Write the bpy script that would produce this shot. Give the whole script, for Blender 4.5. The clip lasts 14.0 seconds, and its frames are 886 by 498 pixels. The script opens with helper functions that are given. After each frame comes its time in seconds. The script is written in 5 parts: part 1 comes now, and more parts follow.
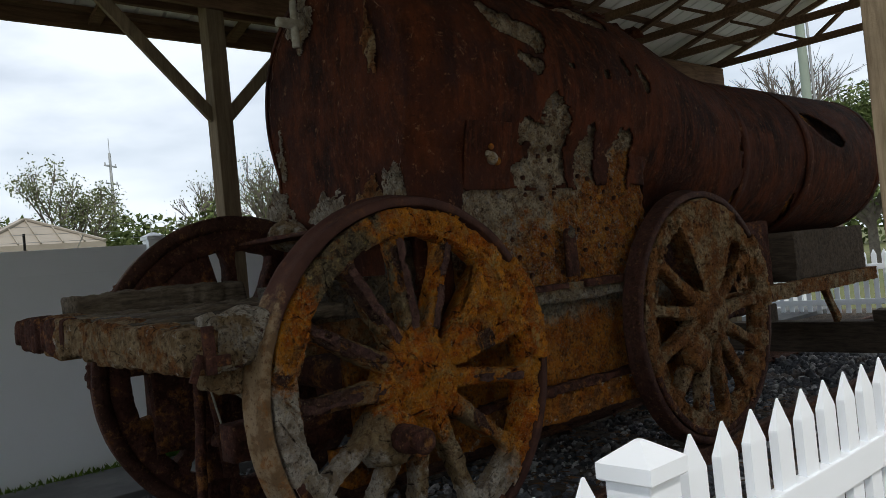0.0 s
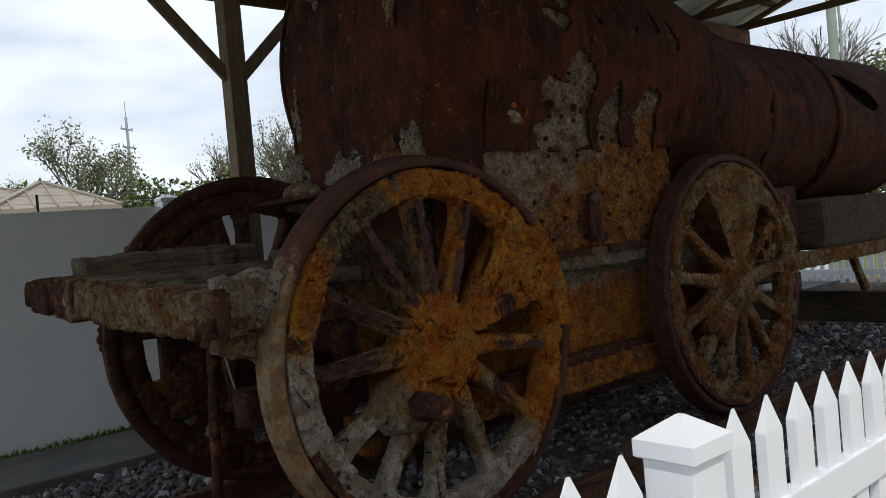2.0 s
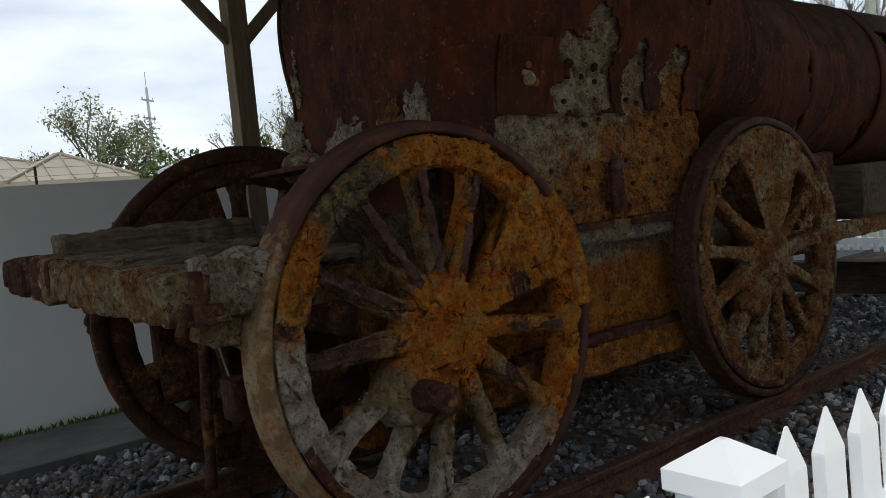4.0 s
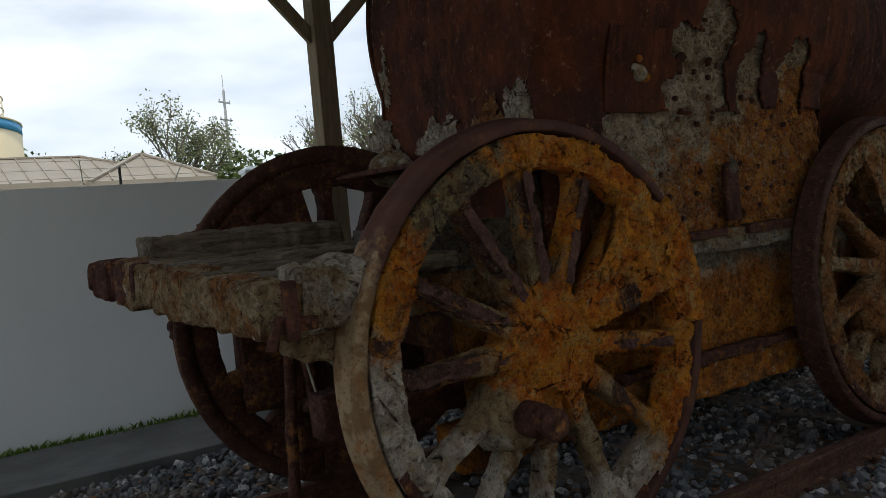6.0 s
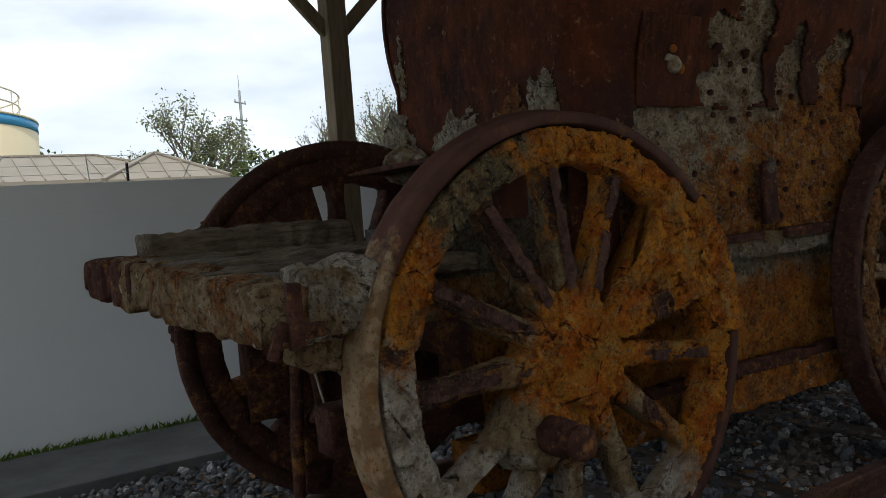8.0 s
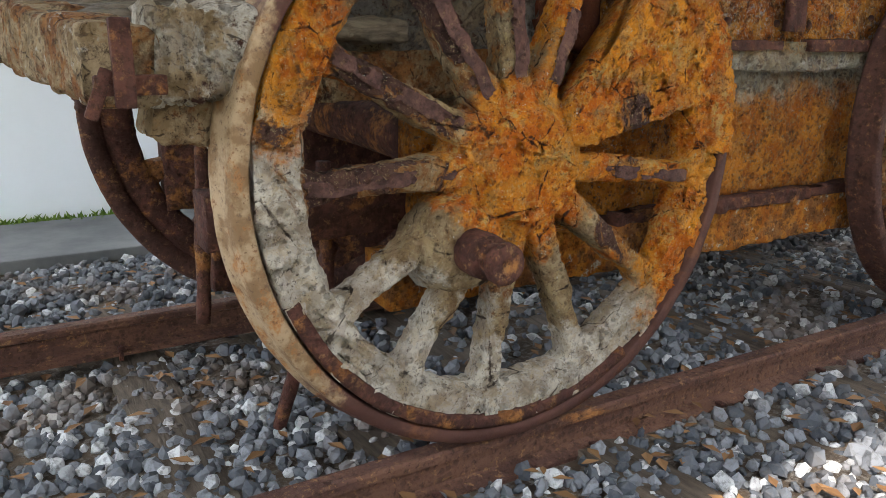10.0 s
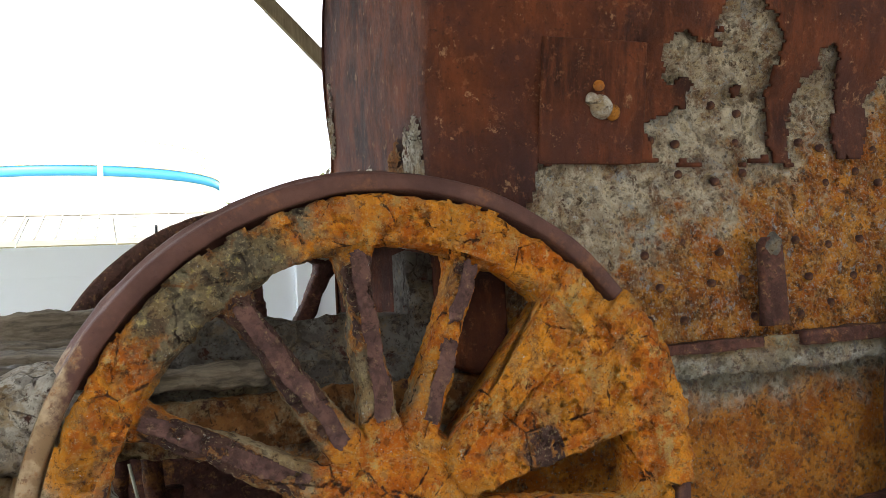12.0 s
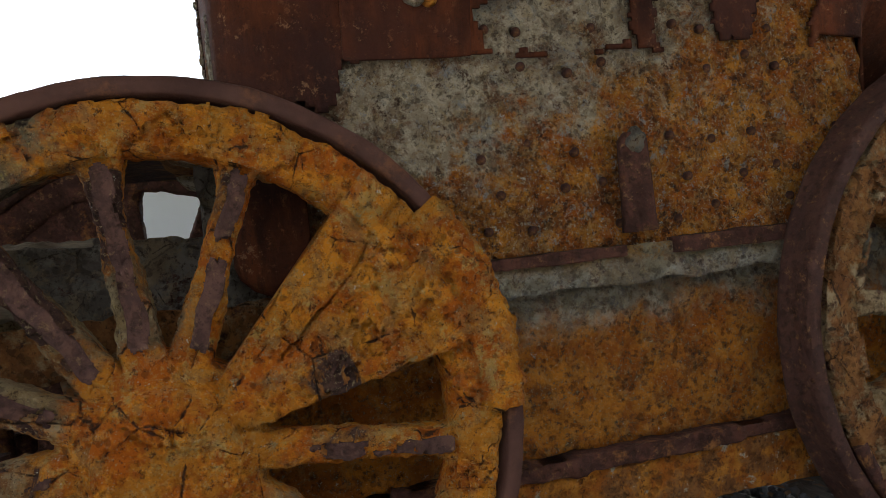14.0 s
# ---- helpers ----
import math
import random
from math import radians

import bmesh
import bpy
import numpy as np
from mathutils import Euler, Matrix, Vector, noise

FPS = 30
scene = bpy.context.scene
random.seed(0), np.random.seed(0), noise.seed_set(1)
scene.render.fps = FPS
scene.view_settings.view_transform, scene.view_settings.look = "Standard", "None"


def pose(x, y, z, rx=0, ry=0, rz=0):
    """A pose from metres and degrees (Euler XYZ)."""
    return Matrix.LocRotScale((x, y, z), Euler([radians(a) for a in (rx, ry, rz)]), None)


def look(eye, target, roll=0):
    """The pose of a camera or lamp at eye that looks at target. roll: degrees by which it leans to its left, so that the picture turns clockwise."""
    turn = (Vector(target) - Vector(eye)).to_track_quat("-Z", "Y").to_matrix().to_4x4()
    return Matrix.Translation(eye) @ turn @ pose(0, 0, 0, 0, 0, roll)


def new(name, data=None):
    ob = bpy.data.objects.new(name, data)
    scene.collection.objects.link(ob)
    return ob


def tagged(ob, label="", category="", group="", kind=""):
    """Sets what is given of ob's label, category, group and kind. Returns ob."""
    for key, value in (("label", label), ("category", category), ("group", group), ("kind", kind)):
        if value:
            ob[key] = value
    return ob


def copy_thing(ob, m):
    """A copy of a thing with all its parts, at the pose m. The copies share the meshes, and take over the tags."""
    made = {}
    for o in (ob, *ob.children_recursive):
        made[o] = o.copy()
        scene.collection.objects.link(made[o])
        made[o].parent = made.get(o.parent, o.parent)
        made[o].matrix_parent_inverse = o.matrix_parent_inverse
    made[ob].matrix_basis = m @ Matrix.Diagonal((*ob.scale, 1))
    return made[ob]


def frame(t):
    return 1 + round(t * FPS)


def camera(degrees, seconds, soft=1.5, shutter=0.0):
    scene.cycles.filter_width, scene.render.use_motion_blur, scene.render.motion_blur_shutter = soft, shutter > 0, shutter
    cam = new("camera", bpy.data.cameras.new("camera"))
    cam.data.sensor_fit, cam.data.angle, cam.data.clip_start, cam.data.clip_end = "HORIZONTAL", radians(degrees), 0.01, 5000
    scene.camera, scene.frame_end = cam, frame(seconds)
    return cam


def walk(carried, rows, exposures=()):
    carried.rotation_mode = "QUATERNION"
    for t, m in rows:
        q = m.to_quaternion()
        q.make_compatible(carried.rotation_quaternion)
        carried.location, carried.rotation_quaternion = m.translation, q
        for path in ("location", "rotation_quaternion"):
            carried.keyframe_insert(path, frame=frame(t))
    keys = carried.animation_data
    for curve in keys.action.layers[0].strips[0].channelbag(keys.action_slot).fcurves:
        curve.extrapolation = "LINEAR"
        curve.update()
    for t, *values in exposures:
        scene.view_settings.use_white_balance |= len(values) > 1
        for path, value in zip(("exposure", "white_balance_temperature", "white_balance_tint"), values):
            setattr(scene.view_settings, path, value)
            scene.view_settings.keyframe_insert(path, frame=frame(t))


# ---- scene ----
cam = camera(58.1, 14.0, soft=0.85)
PATH = [
    (0, (-2.15, -3.313, 1.293), (-0.803, -1.835, 1.332), -5.6),
    (0.5, (-2.152, -3.312, 1.298), (-0.81, -1.831, 1.333), -5.5),
    (1, (-2.152, -3.306, 1.296), (-0.815, -1.821, 1.328), -5.4),
    (1.5, (-2.136, -3.288, 1.291), (-0.812, -1.789, 1.312), -5.35),
    (2, (-2.083, -3.208, 1.282), (-0.771, -1.7, 1.24), -5.15),
    (2.2, (-2.045, -3.132, 1.278), (-0.732, -1.626, 1.215), -5.1),
    (4.3, (-1.828, -2.984, 1.293), (-0.573, -1.431, 1.18), -5.4),
    (4.5, (-1.815, -2.926, 1.296), (-0.561, -1.371, 1.199), -5.25),
    (5, (-1.804, -2.815, 1.325), (-0.569, -1.242, 1.288), -5.8),
    (5.5, (-1.801, -2.795, 1.311), (-0.633, -1.174, 1.248), -6.4),
    (6, (-1.805, -2.778, 1.312), (-0.676, -1.131, 1.218), -4.95),
    (6.5, (-1.798, -2.725, 1.312), (-0.688, -1.066, 1.202), -4.75),
    (7, (-1.801, -2.673, 1.319), (-0.692, -1.012, 1.232), -4.9),
    (7.2, (-1.797, -2.645, 1.318), (-0.684, -0.986, 1.238), -4.9),
    (9.3, (-1.412, -2.565, 1.224), (-0.392, -0.862, 0.985), -0.5),
    (9.5, (-1.364, -2.492, 1.204), (-0.314, -0.828, 0.846), 2.4),
    (10, (-1.24, -2.393, 1.144), (-0.231, -0.747, 0.623), 0.7),
    (10.5, (-1.044, -2.401, 1.204), (-0.164, -0.675, 0.707), -1.9),
    (11, (-0.86, -2.47, 1.267), (-0.08, -0.653, 0.963), -1.7),
    (11.5, (-0.663, -2.464, 1.294), (0.033, -0.596, 1.136), -3.4),
    (12, (-0.498, -2.471, 1.341), (0.205, -0.601, 1.423), -3.1),
    (12.2, (-0.467, -2.495, 1.362), (0.3, -0.659, 1.566), -2.6),
    (12.5, (-0.445, -2.536, 1.4), (0.342, -0.739, 1.788), -4.2),
    (13, (-0.413, -2.506, 1.389), (0.346, -0.695, 1.77), -4.6),
    (13.3, (-0.342, -2.475, 1.349), (0.4, -0.626, 1.529), -6.4),
    (13.5, (-0.245, -2.474, 1.296), (0.427, -0.591, 1.335), -7.6),
    (13.7, (-0.147, -2.4, 1.295), (0.491, -0.504, 1.266), -7.7),
    (14, (0.131, -2.459, 1.212), (0.699, -0.542, 1.173), -6.0),
]
EXPOSURES = [(0, -0.64), (5, -0.58), (7.2, -0.56), (9.3, 0.2), (9.5, 0.75), (10, 1.9), (10.5, 2.6), (11, 2.8), (11.5, 2.5), (12, 1.9), (12.5, 1.3), (13, 1.22), (13.5, 1.0), (14, 0.98)]
walk(cam, [(t, look(eye, target, roll)) for t, eye, target, roll in PATH], EXPOSURES)

# ---- light ----
SUN = Vector((-0.40, -0.46, 0.80)).normalized()
world = bpy.data.worlds.new("sky")
scene.world = world
world.use_nodes = True
wn, wl = world.node_tree.nodes, world.node_tree.links
wn.clear()
w_out = wn.new("ShaderNodeOutputWorld")
w_bg = wn.new("ShaderNodeBackground")
w_sky = wn.new("ShaderNodeTexSky")
w_sky.sky_type = "NISHITA"
w_sky.sun_disc = False
w_sky.sun_elevation = math.asin(SUN.z)
w_sky.sun_rotation = math.atan2(SUN.x, SUN.y)
w_co = wn.new("ShaderNodeTexCoord")
w_map = wn.new("ShaderNodeMapping")
w_map.inputs["Scale"].default_value = (1.6, 1.6, 5.0)
w_cloud = wn.new("ShaderNodeTexNoise")
w_cloud.inputs["Scale"].default_value = 1.7
w_cloud.inputs["Detail"].default_value = 6
w_ramp = wn.new("ShaderNodeValToRGB")
w_ramp.color_ramp.elements[0].position = 0.30
w_ramp.color_ramp.elements[1].position = 0.54
w_ramp.color_ramp.elements[0].color = (0.45, 0.45, 0.45, 1)
w_mix = wn.new("ShaderNodeMixRGB")
w_mix.inputs[2].default_value = (11.6, 12.6, 13.8, 1)
w_bg.inputs["Strength"].default_value = 0.13
wl.new(w_co.outputs["Generated"], w_map.inputs["Vector"])
wl.new(w_map.outputs["Vector"], w_cloud.inputs["Vector"])
wl.new(w_cloud.outputs["Fac"], w_ramp.inputs["Fac"])
wl.new(w_ramp.outputs["Color"], w_mix.inputs["Fac"])
wl.new(w_sky.outputs["Color"], w_mix.inputs[1])
wl.new(w_mix.outputs["Color"], w_bg.inputs["Color"])
wl.new(w_bg.outputs["Background"], w_out.inputs["Surface"])
sun = new("sun", bpy.data.lights.new("sun", "SUN"))
sun.data.energy, sun.data.angle, sun.data.color = 3.2, radians(0.6), (1.0, 0.95, 0.88)
sun.matrix_world = look(SUN * 50, (0, 0, 0))

# ---- materials ----
class Nodes:
    """A small writer of shader nodes on object coordinates."""

    def __init__(self, name):
        self.m = bpy.data.materials.new(name)
        self.m.use_nodes = True
        self.n, self.l = self.m.node_tree.nodes, self.m.node_tree.links
        self.bsdf = self.n["Principled BSDF"]
        self.co = self.n.new("ShaderNodeTexCoord").outputs["Object"]

    def put(self, socket, value):
        if isinstance(value, bpy.types.NodeSocket):
            self.l.new(value, socket)
        elif isinstance(value, (tuple, list)):
            socket.default_value = (*value, 1) if len(value) == 3 and len(socket.default_value) == 4 else value
        else:
            socket.default_value = value

    def noise(self, scale, detail=5, rough=0.6, stretch=None, distort=0.0):
        n = self.n.new("ShaderNodeTexNoise")
        n.inputs["Scale"].default_value, n.inputs["Detail"].default_value = scale, detail
        n.inputs["Roughness"].default_value, n.inputs["Distortion"].default_value = rough, distort
        self.l.new(self.stretched(stretch), n.inputs["Vector"])
        return n.outputs["Fac"]

    def stretched(self, stretch):
        if not stretch:
            return self.co
        m = self.n.new("ShaderNodeMapping")
        m.inputs["Scale"].default_value = stretch
        self.l.new(self.co, m.inputs["Vector"])
        return m.outputs["Vector"]

    def cells(self, scale, feature="F1", stretch=None):
        n = self.n.new("ShaderNodeTexVoronoi")
        n.feature = feature
        n.inputs["Scale"].default_value = scale
        self.l.new(self.stretched(stretch), n.inputs["Vector"])
        return n.outputs["Distance"]

    def axis(self, k):
        s = self.n.new("ShaderNodeSeparateXYZ")
        self.l.new(self.co, s.inputs[0])
        return s.outputs[k]

    def math(self, op, a, b=0.0, c=0.0):
        n = self.n.new("ShaderNodeMath")
        n.operation = op
        for s, v in zip(n.inputs, (a, b, c)):
            self.put(s, v)
        return n.outputs[0]

    def slope(self, gx, gy, gz, off):
        """gx * x + gy * y + gz * z + off"""
        v = off
        for k, g in enumerate((gx, gy, gz)):
            if g:
                v = self.math("MULTIPLY_ADD", self.axis(k), g, v)
        return v

    def step(self, value, at, soft):
        n = self.n.new("ShaderNodeMapRange")
        n.interpolation_type = "SMOOTHSTEP"
        self.put(n.inputs["Value"], value)
        n.inputs["From Min"].default_value, n.inputs["From Max"].default_value = at - soft, at + soft
        return n.outputs["Result"]

    def mix(self, fac, a, b):
        n = self.n.new("ShaderNodeMixRGB")
        for s, v in zip(n.inputs, (fac, a, b)):
            self.put(s, v)
        return n.outputs["Color"]

    def blob(self, cx, cz, r):
        """r minus the distance from (cx, cz) in the x-z plane."""
        dx, dz = self.math("ADD", self.axis(0), -cx), self.math("ADD", self.axis(2), -cz)
        d = self.math("SQRT", self.math("ADD", self.math("MULTIPLY", dx, dx), self.math("MULTIPLY", dz, dz)))
        return self.math("SUBTRACT", r, d)

    def random(self):
        return self.n.new("ShaderNodeObjectInfo").outputs["Random"]

    def island(self):
        return self.n.new("ShaderNodeNewGeometry").outputs["Random Per Island"]

    def done(self, colour, rough=0.9, metal=0.0, height=None, depth=0.01, strength=0.8, spec=0.14):
        self.put(self.bsdf.inputs["Base Color"], colour)
        self.put(self.bsdf.inputs["Roughness"], rough)
        self.put(self.bsdf.inputs["Metallic"], metal)
        self.put(self.bsdf.inputs["Specular IOR Level"], spec)
        if height is not None:
            b = self.n.new("ShaderNodeBump")
            b.inputs["Strength"].default_value, b.inputs["Distance"].default_value = strength, depth
            self.put(b.inputs["Height"], height)
            self.l.new(b.outputs["Normal"], self.bsdf.inputs["Normal"])
        return self.m


DARK = ((0.060, 0.024, 0.019), (0.105, 0.042, 0.030))
ORANGE = ((0.55, 0.132, 0.008), (0.79, 0.300, 0.022))
BROWN = ((0.19, 0.074, 0.024), (0.31, 0.135, 0.042))
GREY = ((0.36, 0.29, 0.215), (0.62, 0.56, 0.47))
TAN = ((0.25, 0.165, 0.085), (0.40, 0.29, 0.17))


def two(N, pair, scale, at=0.5, soft=0.16, stretch=None):
    return N.mix(N.step(N.noise(scale, 6, 0.65, stretch), at, soft), pair[0], pair[1])


def flakes(N, scale=1.0):
    """Layers of scale that have split away, each with a sharp edge: two masks."""
    a = N.step(N.noise(8.5 * scale, 9, 0.70, None, 0.5), 0.505, 0.010)
    b = N.step(N.noise(17 * scale, 9, 0.72, None, 0.4), 0.545, 0.010)
    return a, b


def crust_height(N, scale=1.0, cracks=True):
    h = N.math("MULTIPLY_ADD", N.noise(24 * scale, 10, 0.80), 0.95, N.math("MULTIPLY", N.noise(95 * scale, 6, 0.78), 0.40))
    a, b = flakes(N, scale)
    h = N.math("MULTIPLY_ADD", a, 0.26, N.math("MULTIPLY_ADD", b, 0.20, h))
    pits = N.step(N.math("ADD", N.cells(38 * scale), N.math("MULTIPLY", N.noise(14 * scale, 3), -0.55)), 0.02, 0.14)
    h = N.math("MULTIPLY_ADD", pits, 0.28, h)
    if cracks:
        c = N.step(N.math("ADD", N.cells(5.5 * scale, "DISTANCE_TO_EDGE"), N.math("MULTIPLY", N.noise(16 * scale, 5, 0.7), 0.16)), 0.085, 0.012)
        h = N.math("MULTIPLY_ADD", c, 0.40, h)
    return h


def pit_shade(N, col, h, at, soft=0.11, amount=0.8):
    """Dark rust down in the pits, with the pits' shade painted into the colour."""
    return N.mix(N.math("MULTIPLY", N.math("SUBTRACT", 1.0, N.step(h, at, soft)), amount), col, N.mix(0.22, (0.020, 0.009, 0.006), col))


def layered(N, col, scale=1.0, dark=0.55, pale=0.30):
    """Colour steps that go with the split layers."""
    a, b = flakes(N, scale)
    col = N.mix(N.math("MULTIPLY", a, dark), col, N.mix(0.45, col, (0.15, 0.055, 0.018)))
    return N.mix(N.math("MULTIPLY", b, pale), col, N.mix(0.45, col, (0.62, 0.42, 0.17)))


def crack_lines(N, scale=5.5):
    """Thin open cracks, wandering and broken."""
    d = N.math("ADD", N.cells(scale, "DISTANCE_TO_EDGE"), N.math("MULTIPLY", N.noise(scale * 3, 5, 0.7), 0.16))
    return N.math("SUBTRACT", 1.0, N.step(d, 0.078, 0.008))


def speck(N, col, scale, at, soft, amount, colour):
    return N.mix(N.math("MULTIPLY", N.step(N.noise(scale, 7, 0.78), at, soft), amount), col, colour)


def mat_wheel():
    """Flaking rust: orange towards the counterweight and hub, pale grey at the low rear rim, maroon scale left on the faces."""
    N = Nodes("wheel_crust")
    wob = N.math("MULTIPLY_ADD", N.noise(5.5, 8, 0.72), 1.5, -0.75)
    col = two(N, ((0.25, 0.165, 0.085), (0.42, 0.31, 0.18)), 13, 0.5, 0.10)
    col = N.mix(N.step(N.math("ADD", N.slope(-0.15, 0, 0.9, -0.30), N.math("MULTIPLY", wob, 0.3)), 0.0, 0.10), col, speck(N, two(N, ((0.10, 0.078, 0.050), (0.22, 0.175, 0.105)), 15, 0.5, 0.08), 30, 0.60, 0.03, 0.8, (0.42, 0.32, 0.10)))
    col = N.mix(N.step(N.math("ADD", N.math("MULTIPLY_ADD", N.step(N.math("SQRT", N.math("ADD", N.math("POWER", N.axis(0), 2.0), N.math("POWER", N.axis(2), 2.0))), 0.55, 0.06), 0.40, N.slope(-0.55, 0, -1.10, -0.40)), wob), 0.10, 0.10), col, two(N, ((0.44, 0.36, 0.27), (0.70, 0.63, 0.53)), 16, 0.48, 0.08))
    radial = N.math("SQRT", N.math("ADD", N.math("POWER", N.axis(0), 2.0), N.math("POWER", N.axis(2), 2.0)))
    heart = N.math("MULTIPLY_ADD", radial, -2.2, 0.62)
    fiery = N.step(N.math("ADD", N.math("MAXIMUM", N.math("MULTIPLY", N.blob(-0.60, 0.26, 0.19), 2.5), N.math("MAXIMUM", N.slope(1.35, 0, 0.75, -0.20), heart)), wob), 0.04, 0.12)
    fire = N.mix(N.step(N.noise(8, 8, 0.75), 0.5, 0.07), ORANGE[0], ORANGE[1])
    fire = speck(N, fire, 17, 0.58, 0.05, 0.75, (0.28, 0.080, 0.014))
    fire = speck(N, fire, 12, 0.59, 0.05, 0.8, (0.62, 0.38, 0.11))
    col = N.mix(fiery, col, fire)
    col = layered(N, col, 1.0, 0.55, 0.45)
    # orange edges beside the maroon scale
    scale_ = N.math("ADD", N.noise(4.2, 8, 0.66, None, 0.8), N.math("MULTIPLY", N.step(N.slope(-0.9, 0, 0.8, -0.34), 0.0, 0.22), 0.20))
    scale_ = N.math("ADD", scale_, N.math("MULTIPLY", N.step(N.axis(1), 0.030, 0.02), -0.13))
    scale_ = N.math("SUBTRACT", scale_, N.math("MULTIPLY", N.step(radial, 0.21, 0.06), -0.10))
    scale_ = N.math("SUBTRACT", scale_, N.math("MULTIPLY_ADD", N.step(radial, 0.60, 0.03), 0.20, 0.125))
    col = N.mix(N.step(scale_, 0.555, 0.03), col, two(N, BROWN, 20))
    col = N.mix(N.step(scale_, 0.590, 0.010), col, two(N, ((0.062, 0.030, 0.026), (0.125, 0.062, 0.045)), 18, 0.5, 0.1))
    col = speck(N, col, 26, 0.63, 0.03, 0.7, (0.38, 0.30, 0.17))
    col = speck(N, col, 55, 0.60, 0.04, 0.75, (0.055, 0.026, 0.016))
    col = speck(N, col, 120, 0.60, 0.05, 0.55, (0.60, 0.46, 0.25))
    col = speck(N, col, 38, 0.66, 0.02, 0.9, (0.66, 0.62, 0.54))
    col = speck(N, col, 80, 0.61, 0.04, 0.75, (0.035, 0.018, 0.012))
    col = N.mix(N.math("MULTIPLY", crack_lines(N), 0.85), col, (0.025, 0.014, 0.010))
    h = crust_height(N)
    return N.done(pit_shade(N, col, h, 1.24, 0.11, 0.6), 0.92, 0, h, 0.042, 1.0)


def mat_wheel_tyre():
    """Smooth maroon steel above, under a pale crust at the rear."""
    N = Nodes("tyre_crust")
    wob = N.math("MULTIPLY_ADD", N.noise(5, 7, 0.7), 0.9, -0.45)
    col = two(N, ((0.048, 0.021, 0.017), (0.080, 0.036, 0.027)), 6)
    col = speck(N, col, 5, 0.58, 0.06, 0.6, (0.15, 0.062, 0.028))
    pale = speck(N, two(N, ((0.15, 0.09, 0.045), (0.27, 0.19, 0.115)), 11, 0.5, 0.08), 15, 0.57, 0.05, 0.8, (0.26, 0.11, 0.03))
    pale = speck(N, pale, 60, 0.58, 0.05, 0.7, (0.07, 0.04, 0.028))
    col = N.mix(N.step(N.math("ADD", N.slope(-1.0, 0, -0.12, -0.62), N.math("MULTIPLY", wob, 0.5)), 0.0, 0.03), col, pale)
    col = speck(N, col, 70, 0.64, 0.04, 0.6, (0.03, 0.014, 0.012))
    h = N.math("ADD", N.math("MULTIPLY", N.noise(60, 6, 0.7), 0.3), N.noise(14, 8, 0.75))
    return N.done(col, 0.7, 0, h, 0.008, 0.8)


def mat_rust(name, main, second, at=0.55, scale=6, third=None, rough=0.85, depth=0.006, cracks=False, stretch=None, fleck=(0.035, 0.016, 0.012)):
    N = Nodes(name)
    col = N.mix(N.step(N.noise(scale, 8, 0.74, stretch), at, 0.05), two(N, main, scale * 2.3, 0.5, 0.09, stretch), two(N, second, scale * 3, 0.5, 0.09))
    if third:
        col = N.mix(N.step(N.noise(scale * 2.1, 8, 0.75), 0.61, 0.035), col, two(N, third, 24))
    col = speck(N, col, 34, 0.60, 0.05, 0.55, tuple(0.5 * (a + b) for a, b in zip(second[1], (0.3, 0.2, 0.1))))
    col = speck(N, col, 70, 0.58, 0.06, 0.75, fleck)
    if cracks:
        col = N.mix(N.math("MULTIPLY", crack_lines(N, 6.5), 0.8), col, (0.03, 0.018, 0.012))
    h = crust_height(N, 1.0, cracks)
    return N.done(pit_shade(N, col, h, 1.30 if cracks else 0.92, 0.11, 0.6), rough, 0, h, depth * 2.6, 1.0)


def mat_skin():
    """The maroon outer sheet of the boiler, streaked downwards, with orange bleeding low on the sides."""
    N = Nodes("boiler_paint")
    col = two(N, ((0.018, 0.0065, 0.0048), (0.074, 0.021, 0.009)), 2.6, 0.5, 0.14)
    col = N.mix(N.math("MULTIPLY", N.step(N.noise(9, 7, 0.72, (1.6, 1, 0.35)), 0.53, 0.1), 0.75), col, (0.110, 0.030, 0.011))
    col = N.mix(N.math("MULTIPLY", N.step(N.noise(2.1, 6, 0.65), 0.55, 0.07), 0.6), col, (0.032, 0.014, 0.013))
    col = speck(N, col, 15, 0.625, 0.030, 0.75, (0.22, 0.125, 0.065))
    col = speck(N, col, 34, 0.60, 0.05, 0.5, (0.17, 0.07, 0.03))
    col = speck(N, col, 62, 0.60, 0.05, 0.75, (0.028, 0.011, 0.008))
    h = N.math("MULTIPLY_ADD", N.noise(36, 8, 0.75), 0.7, N.math("MULTIPLY", N.noise(7, 6, 0.65), 0.9))
    return N.done(col, N.math("MULTIPLY_ADD", N.noise(9, 6, 0.7), 0.36, 0.58), 0, h, 0.014, 1.0, 0.10)


